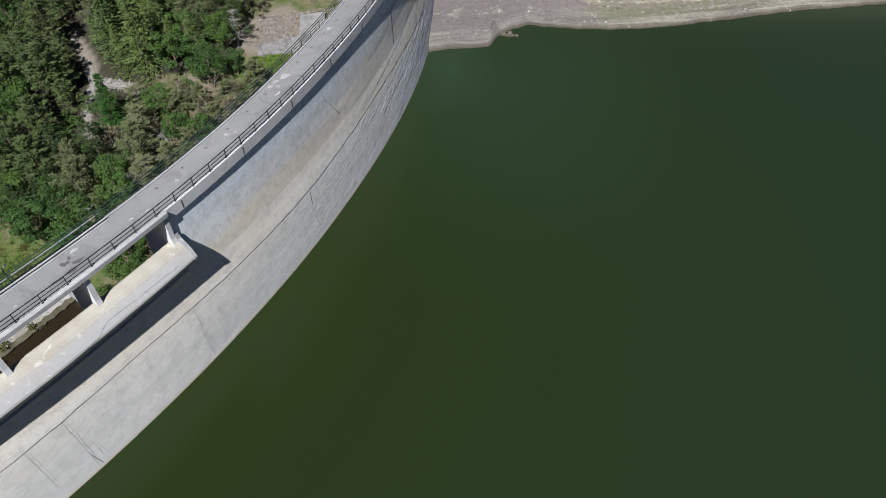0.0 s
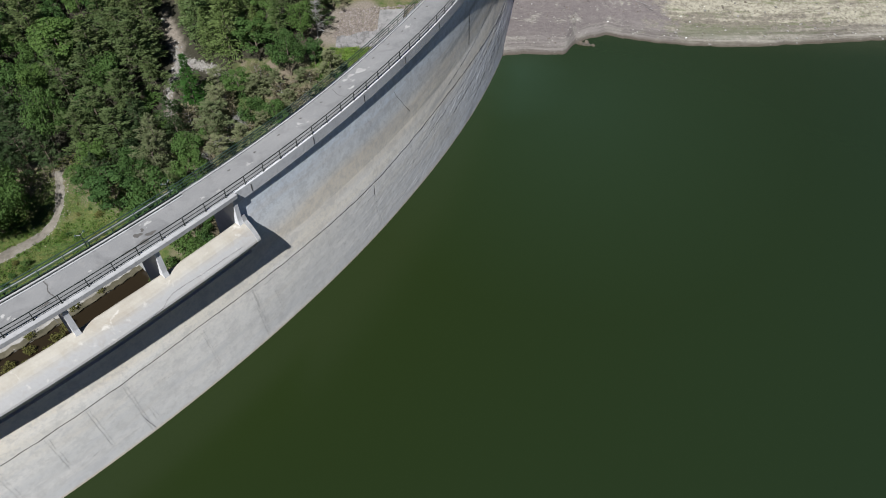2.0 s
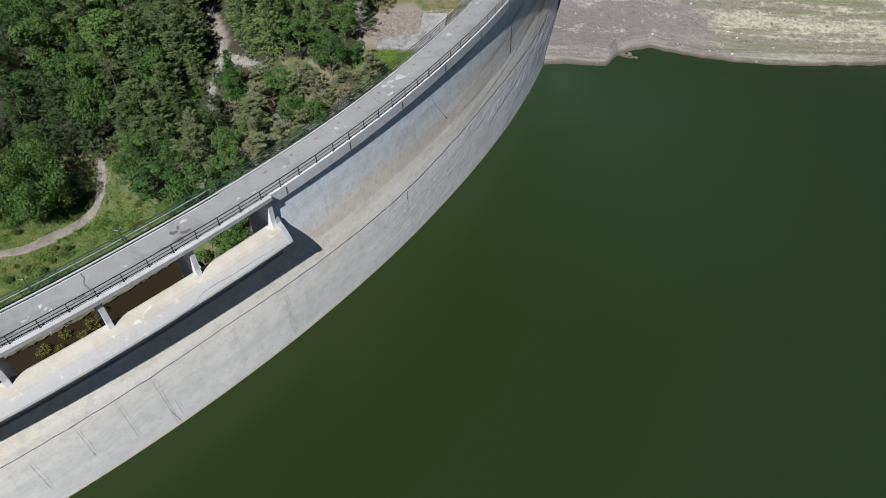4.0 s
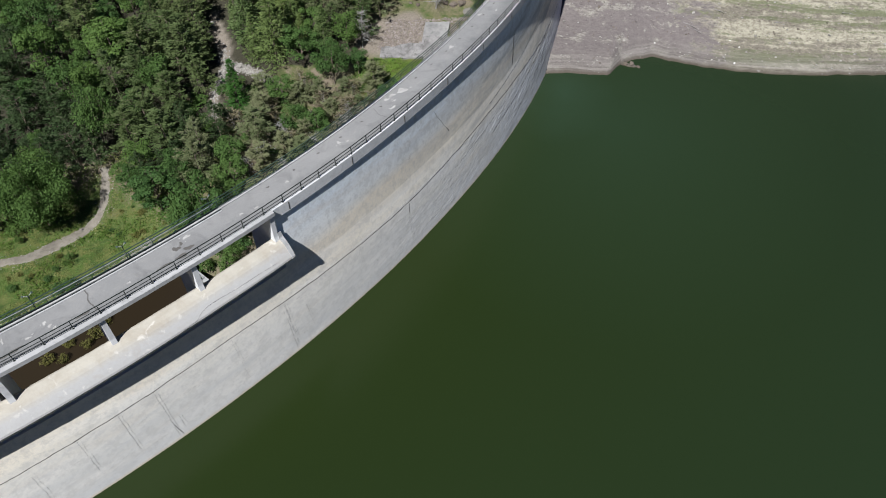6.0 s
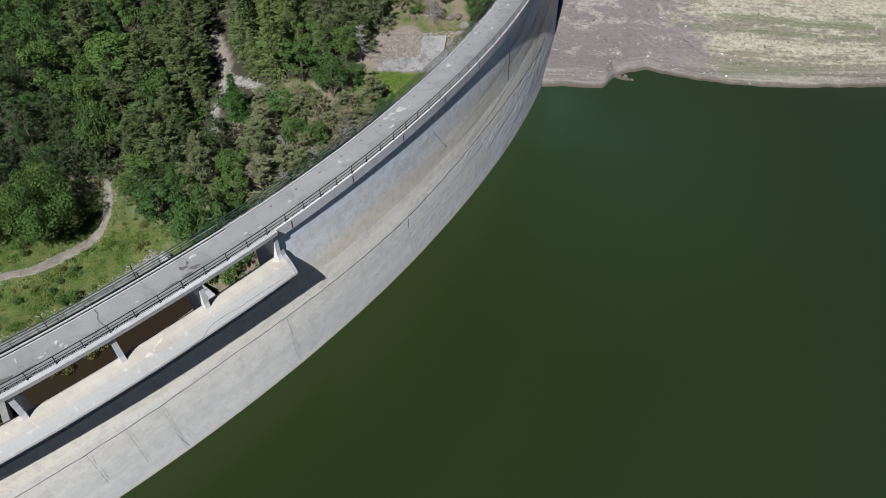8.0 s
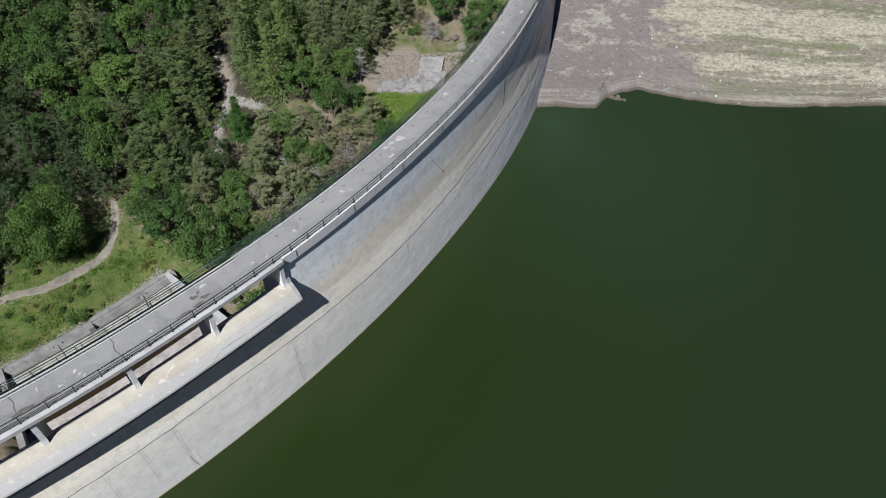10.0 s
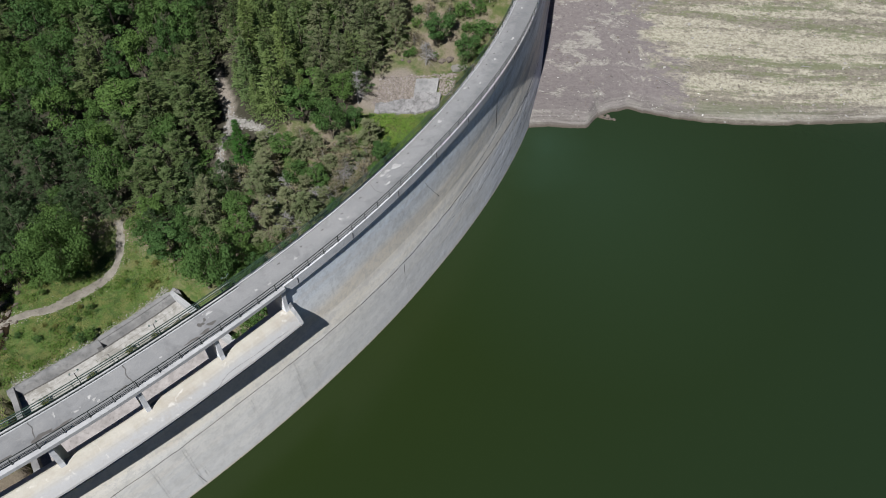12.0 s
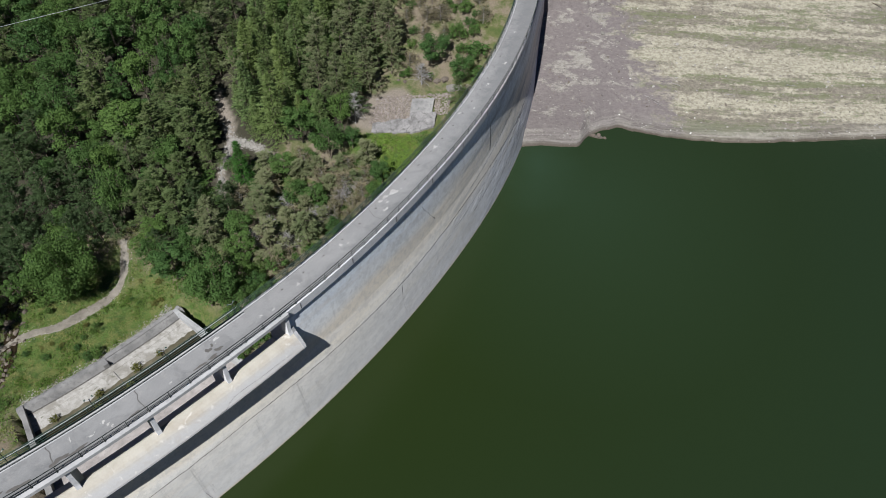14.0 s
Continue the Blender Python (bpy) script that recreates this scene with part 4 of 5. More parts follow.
sweep("upper_ledge", [(113.0, -17.9), (113.9, -17.9), (113.86, -17.42), (113.0, -17.38)], -36.9, -29.0, 0.8, M_BASIN, basin, "grey ledge along the wall top", wobble=0.04)
bm = bmesh.new()
box(bm, at(114.3, -37.2, -18.3), (1.6, 0.9, 1.7), radians(-37.2))
part("buttress", bm, M_BASIN, basin)
bm = bmesh.new()
rod(bm, at(116.4, -37.0, -18.69), at(119.8, -36.9, -18.69), 0.07, 0.07, 5)
part("floor_joint", bm, M_CRACK_SHADE, basin)

# ---- retaining wall and rubble on the right slope ----
wall = thing("retaining_wall", "grey cracked concrete retaining wall on the slope", "wall")
def apron(name, x0, x1, foot, top, lift, nx, ny, rough, material, label=""):
    """A battered concrete slab lying against the slope between two edges y = foot(x) and y = top(x)."""
    rows = []
    bm = bmesh.new()
    for i in range(nx + 1):
        x = x0 + (x1 - x0) * i / nx
        y0, y1 = foot(x), top(x)
        row = [bm.verts.new((x, y0 - 0.15, ground_z(x, y0) - 1.2))]
        for j in range(ny + 1):
            t = j / ny
            y = y0 + (y1 - y0) * t
            z = ground_z(x, y0) * (1 - t) + ground_z(x, y1) * t + lift * (0.35 + 0.65 * t)
            z += rough * noise.noise(Vector((x * 0.9, y * 1.3, 5))) + 0.5 * rough * noise.noise(Vector((x * 2.7, y * 3.1, 9)))
            row.append(bm.verts.new((x + rough * noise.noise(Vector((x * 2, y * 2, 1))), y, z)))
        row.append(bm.verts.new((x, y1 + 0.1, ground_z(x, y1) - 1.2)))
        rows.append(row)
    for a_, b_ in zip(rows, rows[1:]):
        for k in range(len(a_) - 1):
            bm.faces.new((a_[k], b_[k], b_[k + 1], a_[k + 1]))
    bm.faces.new(list(reversed(rows[0])))
    bm.faces.new(rows[-1])
    part(name, bm, material, wall, label)


def wall_foot(x):
    return 114.45 + 0.06 * (x + 34) + 0.45 * max(0.0, x + 25.5) + 0.35 * noise.noise(Vector((x * 0.8, 3, 0)))


def wall_top(x):
    return 116.2 + 0.23 * (x + 34.2) + 0.3 * max(0.0, x + 26.6) * 0.3 + 0.22 * noise.noise(Vector((x * 1.1, 7, 0)))


apron("wall_face", -34.2, -26.75, wall_foot, wall_top, 0.75, 40, 12, 0.16, M_OLDWALL)
apron("lower_slab", -26.7, -21.3, wall_foot, lambda x: 119.2 + 0.1 * (x + 26.7), 1.0, 30, 16, 0.10, M_OLDWALL, "pale flaking lower slab")
apron("upper_slab", -26.9, -22.3, lambda x: 119.25 + 0.1 * (x + 26.7), lambda x: 122.3 + 0.2 * (x + 26.9), 0.95, 16, 10, 0.05, M_BASIN, "darker grey sloping slab")


def rock_mesh(name, seed, material, detail=2, flat=0.7):
    bm = bmesh.new()
    bmesh.ops.create_icosphere(bm, subdivisions=detail, radius=1.0)
    for v in bm.verts:
        k = 1 + 0.35 * noise.noise(v.co * 1.3 + Vector((seed * 3.1, 0, 0))) + 0.15 * noise.noise(v.co * 3.5 + Vector((0, seed, 0)))
        v.co *= k
        v.co.z *= flat
    me = bpy.data.meshes.new(name)
    bm.to_mesh(me)
    bm.free()
    me.materials.append(material)
    return me


def scatter_stones(name, label, spots, material, seed):
    """Many small stones in one mesh."""
    rng = random.Random(seed)
    protos = []
    for k in range(4):
        me = rock_mesh("stone_shape", seed + k, material, 1)
        vs = np.array([v.co for v in me.vertices])
        fs = np.array([list(p.vertices) for p in me.polygons])
        protos.append((vs, fs))
        bpy.data.meshes.remove(me)
    verts, faces, base = [], [], 0
    for x, y, s in spots:
        vs, fs = protos[rng.randrange(4)]
        q = np.array(Euler((rng.uniform(-0.4, 0.4), rng.uniform(-0.4, 0.4), rng.uniform(0, 6.3))).to_matrix())
        sc = np.array([s * rng.uniform(0.7, 1.3), s * rng.uniform(0.7, 1.3), s * rng.uniform(0.6, 1.0)])
        p = (vs * sc) @ q.T + np.array([x, y, ground_z(x, y) + 0.15 * s])
        verts.append(p)
        faces.append(fs + base)
        base += len(p)
    ob = mesh_object(name, np.concatenate(verts).tolist(), np.concatenate(faces).tolist(), material)
    return tagged(ob, label, "stones", kind="stuff")


rng = random.Random(5)
spots = []
while len(spots) < 1250:
    x, y = rng.uniform(-37, -19), rng.uniform(115.5, 125.5)
    ragged = 0.5 * noise.noise(Vector((x * 0.7, y * 0.7, 3)))
    if x > -34.8 + ragged and y > wall_top(x) + 0.1 and y < 122.9 + 0.2 * (x + 34) + ragged and not (-27.1 < x < -22.0 and y < 122.5 + 0.2 * (x + 26.9)):
        spots.append((x, y, rng.uniform(0.10, 0.28)))
scatter_stones("rubble", "reddish grey rubble stones behind the retaining wall", spots, M_REDSTONE, 21)
spots = []
for i in range(1500):
    a, r = rng.uniform(-44.5, -29.5), 113.0 - abs(rng.gauss(0, 0.75))
    v = at(r, a)
    spots.append((v.x, v.y, 0.04 + 0.13 * rng.random() ** 1.8))
scatter_stones("edge_rubble", "loose grey stones along the basin rim", spots, M_STONE, 31)
spots = []
for i in range(2400):
    x0, y0, x1, y1 = SCAR[rng.choice((2, 3, 3, 3, 3, 4, 4, 6, 6, 6, 7))]
    t = rng.random()
    spots.append((x0 + (x1 - x0) * t + rng.gauss(0, 0.45), y0 + (y1 - y0) * t + rng.gauss(0, 0.5), 0.05 + 0.17 * rng.random() ** 2.4))
scatter_stones("scree", "pale scree on the eroded hillside scar", spots, M_PALE, 41)
spots = []
while len(spots) < 1100:
    x, y = rng.uniform(-1, 75), rng.uniform(114, 160)
    d = y - shore_y(x)
    if d > 0.2 and rng.random() < (0.9 if d < 4 else 0.35):
        spots.append((x, y, 0.06 + 0.22 * rng.random() ** 4 + 0.04 * rng.random()))
scatter_stones("bank_stones", "pale stones lying on the bare reservoir bank", spots, M_PALE, 51)

M_BLEACHED = stone_material("bleached_stone", (0.50, 0.49, 0.46), (0.68, 0.67, 0.64))
spots = []
while len(spots) < 90:
    x, y = rng.uniform(0, 75), rng.uniform(115, 158)
    d = y - shore_y(x)
    if d > 0.4 and rng.random() < (1.0 if d < 3 else 0.45):
        spots.append((x, y, 0.05 + 0.2 * rng.random() ** 4))
scatter_stones("bleached_stones", "small bleached white stones strewn over the bank", spots, M_BLEACHED, 81)

spots = []
while len(spots) < 620:
    x, y = rng.uniform(-1, 75), rng.uniform(116, 158)
    if y - shore_y(x) > 1.5 and noise.noise(Vector((x * 0.12, y * 0.2, 4))) > -0.1:
        spots.append((x, y, 0.06 + 0.22 * rng.random() ** 3.5))
scatter_stones("mud_clods", "dark brown mud clods on the drained bank", spots, M_WETROCK, 91)

boulders = [(-63.9, 102.2, 0.8, M_PALE), (-63.2, 99.8, 0.6, M_PALE), (-64.8, 105.0, 0.6, M_PALE), (-61.5, 111.4, 0.7, M_PALE), (-57.0, 110.2, 0.6, M_PALE), (-65.2, 109.5, 0.5, M_PALE), (-70.8, 121, 0.7, M_PALE), (-94.5, 66.5, 0.8, M_WETROCK), (-96.5, 62.0, 1.0, M_WETROCK), (-93.0, 69.5, 0.6, M_WETROCK),
            (-17.5, 127.2, 1.0, M_PALE), (-19.2, 127.0, 1.2, M_STONE), (-15.8, 127.4, 0.9, M_PALE), (-29.5, 127.5, 0.5, M_WETROCK), (-31.0, 127.8, 0.4, M_WETROCK), (-22.6, 128.4, 0.8, M_WETROCK), (-21.0, 128.8, 0.9, M_WETROCK), (-24.2, 128.6, 0.7, M_WETROCK), (-45.0, 92.5, 1.1, M_STONE), (-43.0, 90.0, 0.9, M_STONE), (12.4, 118.2, 0.5, M_WETROCK), (13.6, 118.0, 0.4, M_WETROCK), (11.3, 118.3, 0.45, M_WETROCK), (14.3, 117.9, 0.35, M_STONE), (11.4, 141.2, 0.5, M_PALE)]
for k, (x, y, size, mat) in enumerate(boulders):
    me = rock_mesh("boulder", 60 + k, mat, 3, 0.65)
    ob = new("boulder", me)
    ob.matrix_basis = pose(x, y, ground_z(x, y) + 0.1 * size, 0, 0, k * 50) @ Matrix.Diagonal((size, size * 0.8, size, 1))
    tagged(ob, "pale weathered boulder on the hillside" if mat is M_PALE else "grey weathered boulder half sunk in the ground", "boulder", "boulders")

# ---- gravel track ----
track = [(-93, 60.6), (-91.2, 63.2), (-88.9, 65.2), (-85.3, 67.2), (-82.5, 70.4), (-80.3, 73.3), (-78.3, 77.1), (-78.1, 80.5), (-79, 83.6), (-81, 88)]


def along(points, n):
    """Points evenly spread on a smooth curve through the given ones."""
    out = []
    for i in range(n + 1):
        u = i / n * (len(points) - 1)
        k = min(int(u), len(points) - 2)
        f = u - k
        p = [Vector(points[max(0, min(len(points) - 1, k + d))]) for d in (-1, 0, 1, 2)]
        out.append(0.5 * (2 * p[1] + (p[2] - p[0]) * f + (2 * p[0] - 5 * p[1] + 4 * p[2] - p[3]) * f * f + (3 * p[1] - 3 * p[2] + p[3] - p[0]) * f ** 3))
    return out


line = along(track, 70)
verts, faces = [], []
for i, p in enumerate(line):
    d = (line[min(i + 1, 70)] - line[max(i - 1, 0)]).normalized()
    side = Vector((-d.y, d.x))
    w = 0.95 + 0.75 * math.exp(-((i - 34) / 9) ** 2) + 0.35 * noise.noise(Vector((i * 0.35, 0, 0))) + 0.4 * noise.noise(Vector((i * 1.3, 4, 0)))
    for s in (-1, -0.5, 0, 0.5, 1):
        q = p + side * s * w
        verts.append((q.x, q.y, ground_z(q.x, q.y) + (0.10 if abs(s) < 0.9 else -0.05)))
    if i:
        faces += [(5 * i - 5 + k, 5 * i - 4 + k, 5 * i + 1 + k, 5 * i + k) for k in range(4)]
tagged(mesh_object("gravel_track", verts, faces, M_PATH, smooth_shade=True), "pale gravel track winding through the meadow", "track", kind="structure")

tr = random.Random(29)
spots = []
for i in range(1300):
    p = line[tr.randrange(71)]
    spots.append((p.x + tr.gauss(0, 1.0), p.y + tr.gauss(0, 1.0), 0.03 + 0.12 * tr.random() ** 3))
scatter_stones("track_gravel", "pale loose gravel stones along the track", spots, M_PALE, 61)

# ---- stream ----
brook = along([(-99, 76), (-96.5, 71), (-93.8, 66.5), (-91.3, 61.5), (-90.2, 57), (-89.5, 52), (-90, 46)], 40)
verts, faces = [], []
for i, p in enumerate(brook):
    w = 1.2 + 0.5 * noise.noise(Vector((i * 0.5, 2, 0)))
    for sgn in (-1, 1):
        verts.append((p.x + sgn * w, p.y + 0.35 * sgn * w, ground_z(p.x, p.y) + 0.07))
    if i:
        faces.append((2 * i - 2, 2 * i - 1, 2 * i + 1, 2 * i))
tagged(mesh_object("stream", verts, faces, M_POOL), "narrow brown stream at the meadow's edge", "stream", kind="structure")
spots = []
sr = random.Random(63)
for i in range(420):
    p = brook[sr.randrange(41)]
    spots.append((p.x + sr.gauss(-0.9, 1.6), p.y + sr.gauss(0, 0.8), 0.08 + 0.5 * sr.random() ** 3))
scatter_stones("stream_rocks", "wet brown and grey rocks in the stream bed", spots, M_WETROCK, 71)

# ---- trees ----


def cards(centres, normals, size, stretch, rng):
    """Small leaf blades: a folded rhomb for each centre."""
    n = len(centres)
    up = rng.normal(size=(n, 3))
    t = np.cross(normals, up)
    t /= np.linalg.norm(t, axis=1, keepdims=True) + 1e-9
    b = np.cross(normals, t)
    s = size * rng.uniform(0.6, 1.35, (n, 1))
    v = np.stack([centres - t * s * stretch, centres - b * s * 0.6 + normals * s * 0.15, centres + t * s * stretch, centres + b * s * 0.6 + normals * s * 0.15], 1)
    return v.reshape(-1, 3), np.arange(4 * n).reshape(n, 4)


def unit(v):
    return v / (np.linalg.norm(v, axis=1, keepdims=True) + 1e-9)


def crown_broad(seed, height, radius, low, count, size, lobes=30):
    """Lobed crown: blades on the shells of many small clumps."""
    rng = np.random.default_rng(seed)
    d = unit(rng.normal(size=(lobes, 3)))
    d[:, 2] = d[:, 2] * 0.9 + 0.15
    mid = np.array([0, 0, (height + low) / 2])
    reach = rng.uniform(0.5, 0.92, (lobes, 1))
    ext = np.array([radius, radius, (height - low) / 2])
    centre = mid + d * reach * ext * rng.uniform(0.85, 1.15, (lobes, 1))
    lr = radius * rng.uniform(0.20, 0.36, lobes)
    which = rng.integers(0, lobes, count)
    o = unit(rng.normal(size=(count, 3)) + np.array([0, 0, 0.35]))
    p = centre[which] + o * (lr[which] * rng.uniform(0.62, 1.08, count) ** 0.6)[:, None] * np.array([1, 1, 0.8])
    nrm = unit(o + 0.45 * rng.normal(size=(count, 3)) + np.array([0, 0, 0.3]))
    return cards(p, nrm, size, 0.8, rng) + (centre,)


def sprays(p, along_, nrm, size, stretch, rng):
    """Long narrow blades that lie along their bough."""
    t = unit(along_)
    b = unit(np.cross(nrm, t))
    s = size * rng.uniform(0.6, 1.35, (len(p), 1))
    v = np.stack([p - t * s * stretch * 0.6, p - b * s * 0.55, p + t * s * stretch, p + b * s * 0.55], 1)
    return v.reshape(-1, 3), np.arange(4 * len(p)).reshape(-1, 4)


def crown_needle(seed, height, radius, low, tiers, per, tufts, droop, power, size, uneven=0.0, inner=0.2):
    """Tiers of boughs that carry sprays of needles."""
    rng = np.random.default_rng(seed)
    pts, nrm, ways, tips = [], [], [], []
    for i in range(tiers):
        t = i / (tiers - 1)
        z = low + (height - low) * t + rng.uniform(-0.15, 0.15)
        length = radius * (1 - t) ** power * rng.uniform(0.75, 1.1) + 0.2
        turn0 = rng.uniform(0, 6.28)
        for k in range(per):
            ang = turn0 + 2 * math.pi * k / per + rng.uniform(-0.35, 0.35)
            ln = length * rng.uniform(0.6 - uneven, 1.15 + uneven)
            dirn = np.array([math.cos(ang), math.sin(ang), -droop + 0.9 * t * abs(droop) + 0.25 * t])
            start = np.array([0, 0, z])
            tips.append((start, start + dirn * ln))
            m = max(4, int(tufts * (0.35 + ln / radius)))
            u = rng.uniform(inner, 1.0, m) ** 0.8
            side = np.array([-math.sin(ang), math.cos(ang), 0])
            off = rng.normal(size=(m, 1)) * (0.10 + 0.20 * ln * (1.1 - u))[:, None]
            p = start + u[:, None] * dirn * ln + off * side + rng.normal(size=(m, 3)) * np.array([0.09, 0.09, 0.16])
            pts.append(p)
            ways.append(dirn + side * np.sign(off) * rng.uniform(0.2, 0.9, (m, 1)) + rng.normal(size=(m, 3)) * 0.15)
            nrm.append(unit(np.array([0, 0, 1.0]) + 0.3 * dirn + 0.6 * rng.normal(size=(m, 3))))
    p, w, q = np.concatenate(pts), np.concatenate(ways), np.concatenate(nrm)
    return sprays(p, w, q, size, 1.9, rng) + (tips,)


def trunk_mesh(seed, height, base, limbs):
    rng = random.Random(seed)
    bm = bmesh.new()
    bend = Vector((rng.uniform(-0.3, 0.3), rng.uniform(-0.3, 0.3), 0))
    last = Vector((0, 0, -0.8))
    for i in range(4):
        nxt = Vector((0, 0, height * 0.9 * (i + 1) / 4)) + bend * (i / 3) ** 2
        rod(bm, last, nxt, base * (1 - 0.23 * i), base * (1 - 0.23 * (i + 1)), 7)
        last = nxt
    for p, q in limbs:
        rod(bm, p, q, base * 0.28, base * 0.06, 4)
    me = bpy.data.meshes.new("trunk")
    bm.to_mesh(me)
    bm.free()
    return me


def crown_mesh(verts, quads, material):
    me = bpy.data.meshes.new("crown")
    me.from_pydata(verts.tolist(), [], quads.tolist())
    me.materials.append(material)
    return me


KINDS = {}


def make_kind(name, seeds, builder):
    KINDS[name] = [builder(s) for s in seeds]


def broad(seed):
    h, r = 10 + (seed % 3), 3.2 + 0.35 * (seed % 4)
    v, f, c = crown_broad(seed, h, r, h * 0.12, 3600, 0.21)
    t = trunk_mesh(seed, h, 0.2, [((0, 0, h * 0.35 * (0.6 + 0.1 * k)), tuple(c[k] * np.array([0.8, 0.8, 0.9]))) for k in range(7)])
    t.materials.append(M_BARK)
    return t, crown_mesh(v, f, M_LEAF), h, r


def pine(seed, needles=None):
    h, r = 10 + (seed % 4), 2.6 + 0.35 * (seed % 3)
    v, f, tips = crown_needle(seed, h, r, h * 0.22, 11, 6, 44, -0.06, 0.5, 0.15, 0.35, 0.35)
    t = trunk_mesh(seed, h, 0.17, [(tuple(p), tuple(q)) for p, q in tips[::4]])
    t.materials.append(M_BARK)
    return t, crown_mesh(v, f, needles or M_PINE), h, r


def fir(seed, needles=None):
    h, r = 12 + (seed % 3), 2.9 + 0.25 * (seed % 3)
    v, f, tips = crown_needle(seed, h, r, h * 0.04, 20, 9, 22, 0.24, 0.72, 0.165, 0.12)
    t = trunk_mesh(seed, h, 0.17, [(tuple(p), tuple(q)) for p, q in tips[::6]])
    t.materials.append(M_BARK)
    return t, crown_mesh(v, f, needles or M_FIR), h, r


def shrub(seed):
    h, r = 2.6 + 0.3 * (seed % 3), 1.5 + 0.2 * (seed % 3)
    v, f, c = crown_broad(seed, h, r, 0.1, 900, 0.15)
    t = trunk_mesh(seed, h * 0.7, 0.06, [((0, 0, 0.2), tuple(c[k])) for k in range(6)])
    t.materials.append(M_BARK)
    return t, crown_mesh(v, f, M_LEAF), h, r


def scrub(seed):
    h, r = 4.5 + 0.4 * (seed % 3), 2.2 + 0.2 * (seed % 3)
    v, f, tips = crown_needle(seed, h, r, h * 0.15, 9, 7, 12, -0.35, 0.45, 0.14)
    t = trunk_mesh(seed, h, 0.10, [(tuple(p), tuple(q)) for p, q in tips[::2]])
    t.materials.append(M_DEAD)
    return t, crown_mesh(v, f, M_DRY), h, r


def great(seed):
    h, r = 13.0, 6.6
    v, f, c = crown_broad(seed, h, r, h * 0.05, 13000, 0.22, 70)
    t = trunk_mesh(seed, h, 0.34, [((0, 0, h * 0.3 * (0.6 + 0.1 * k)), tuple(c[k] * np.array([0.8, 0.8, 0.9]))) for k in range(9)])
    t.materials.append(M_BARK)
    return t, crown_mesh(v, f, M_DEEPLEAF), h, r


make_kind("broad", (3, 8, 13, 22), broad)
make_kind("great", (27,), great)
make_kind("pine", (4, 9, 14, 23, 31), pine)
make_kind("fir", (5, 10, 15), fir)
make_kind("dark_pine", (4, 14, 23), lambda seed: pine(seed, M_SHADEPINE))
make_kind("grey_pine", (9, 23, 31), lambda seed: pine(seed, M_GREYPINE))
make_kind("dark_fir", (20,), lambda seed: fir(seed, M_DARKFIR))
make_kind("shrub", (6, 11, 16), shrub)
def weed(seed):
    h, r = 2.0 + 0.3 * (seed % 3), 1.5 + 0.2 * (seed % 3)
    v, f, c = crown_broad(seed, h, r, 0.1, 700, 0.14)
    t = trunk_mesh(seed, h * 0.6, 0.05, [((0, 0, 0.2), tuple(c[k])) for k in range(5)])
    t.materials.append(M_BARK)
    return t, crown_mesh(v, f, M_OLIVE), h, r


make_kind("scrub", (7, 12, 17), scrub)
make_kind("weed", (18, 19), weed)
NAMES = {"great": ("broadleaf_tree", "big round leafy broadleaf tree", "tree", "broadleaf trees"),
         "broad": ("broadleaf_tree", "leafy green broadleaf tree on the valley slope", "tree", "broadleaf trees"),
         "pine": ("pine_tree", "dull green pine with tiered boughs on the slope", "tree", "pines"),
         "fir": ("fir_tree", "tall yellowish green conical fir on the slope", "tree", "firs"),
         "dark_pine": ("pine_tree", "tall pine with the valley wood's shade painted into its needles", "tree", "pines"),
         "grey_pine": ("pine_tree", "greyish green pine with ragged boughs on the slope", "tree", "pines"),
         "dark_fir": ("fir_tree", "narrow dark green fir before pale rocks", "tree", "firs"),
         "shrub": ("shrub", "low rounded green shrub growing in grass", "shrub", "shrubs"),
         "weed": ("weed_clump", "olive green weed clump growing on basin concrete", "weed", "weeds"),
         "scrub": ("dry_scrub_tree", "small half-bare greyish scrub tree on dry slope", "tree", "scrub trees")}


def plant(kind, x, y, scale=1.0, seed=0, wide=1.0, z=None, label=""):
    rng = random.Random(seed * 7 + int(x * 13 + y * 29))
    t, c, h, r = KINDS[kind][rng.randrange(len(KINDS[kind]))]
    name, text, category, group = NAMES[kind]
    tree = thing(name, label or text, category, (0, 0, 0), group)
    for nm, me in (("trunk", t), ("crown", c)):
        ob = new(nm, me)
        ob.parent = tree
    z = ground_z(x, y) if z is None else z
    s = scale * rng.uniform(0.88, 1.12)
    tree.matrix_basis = Matrix.Translation((x, y, z - 0.1)) @ Euler((rng.uniform(-0.08, 0.08), rng.uniform(-0.08, 0.08), rng.uniform(0, 6.28))).to_matrix().to_4x4() @ Matrix.Diagonal((s * wide * rng.uniform(0.85, 1.2), s * wide * rng.uniform(0.85, 1.2), s, 1))
    return tree


def grow(kind, x, y, height, radius, label=""):
    """A tree of a given height and crown radius."""
    rng = random.Random(int(x * 13 + y * 29))
    t, c, h, r = KINDS[kind][rng.randrange(len(KINDS[kind]))]
    name, text, category, group = NAMES[kind]
    tree = thing(name, label or text, category, (0, 0, 0), group)
    for nm, me in (("trunk", t), ("crown", c)):
        ob = new(nm, me)
        ob.parent = tree
    w, k = radius / r, height / h
    tree.matrix_basis = Matrix.Translation((x, y, ground_z(x, y) - 0.1)) @ Euler((rng.uniform(-0.06, 0.06), rng.uniform(-0.06, 0.06), rng.uniform(0, 6.28))).to_matrix().to_4x4() @ Matrix.Diagonal((w * rng.uniform(0.9, 1.1), w * rng.uniform(0.9, 1.1), k, 1))
    placed.append((x, y, radius))


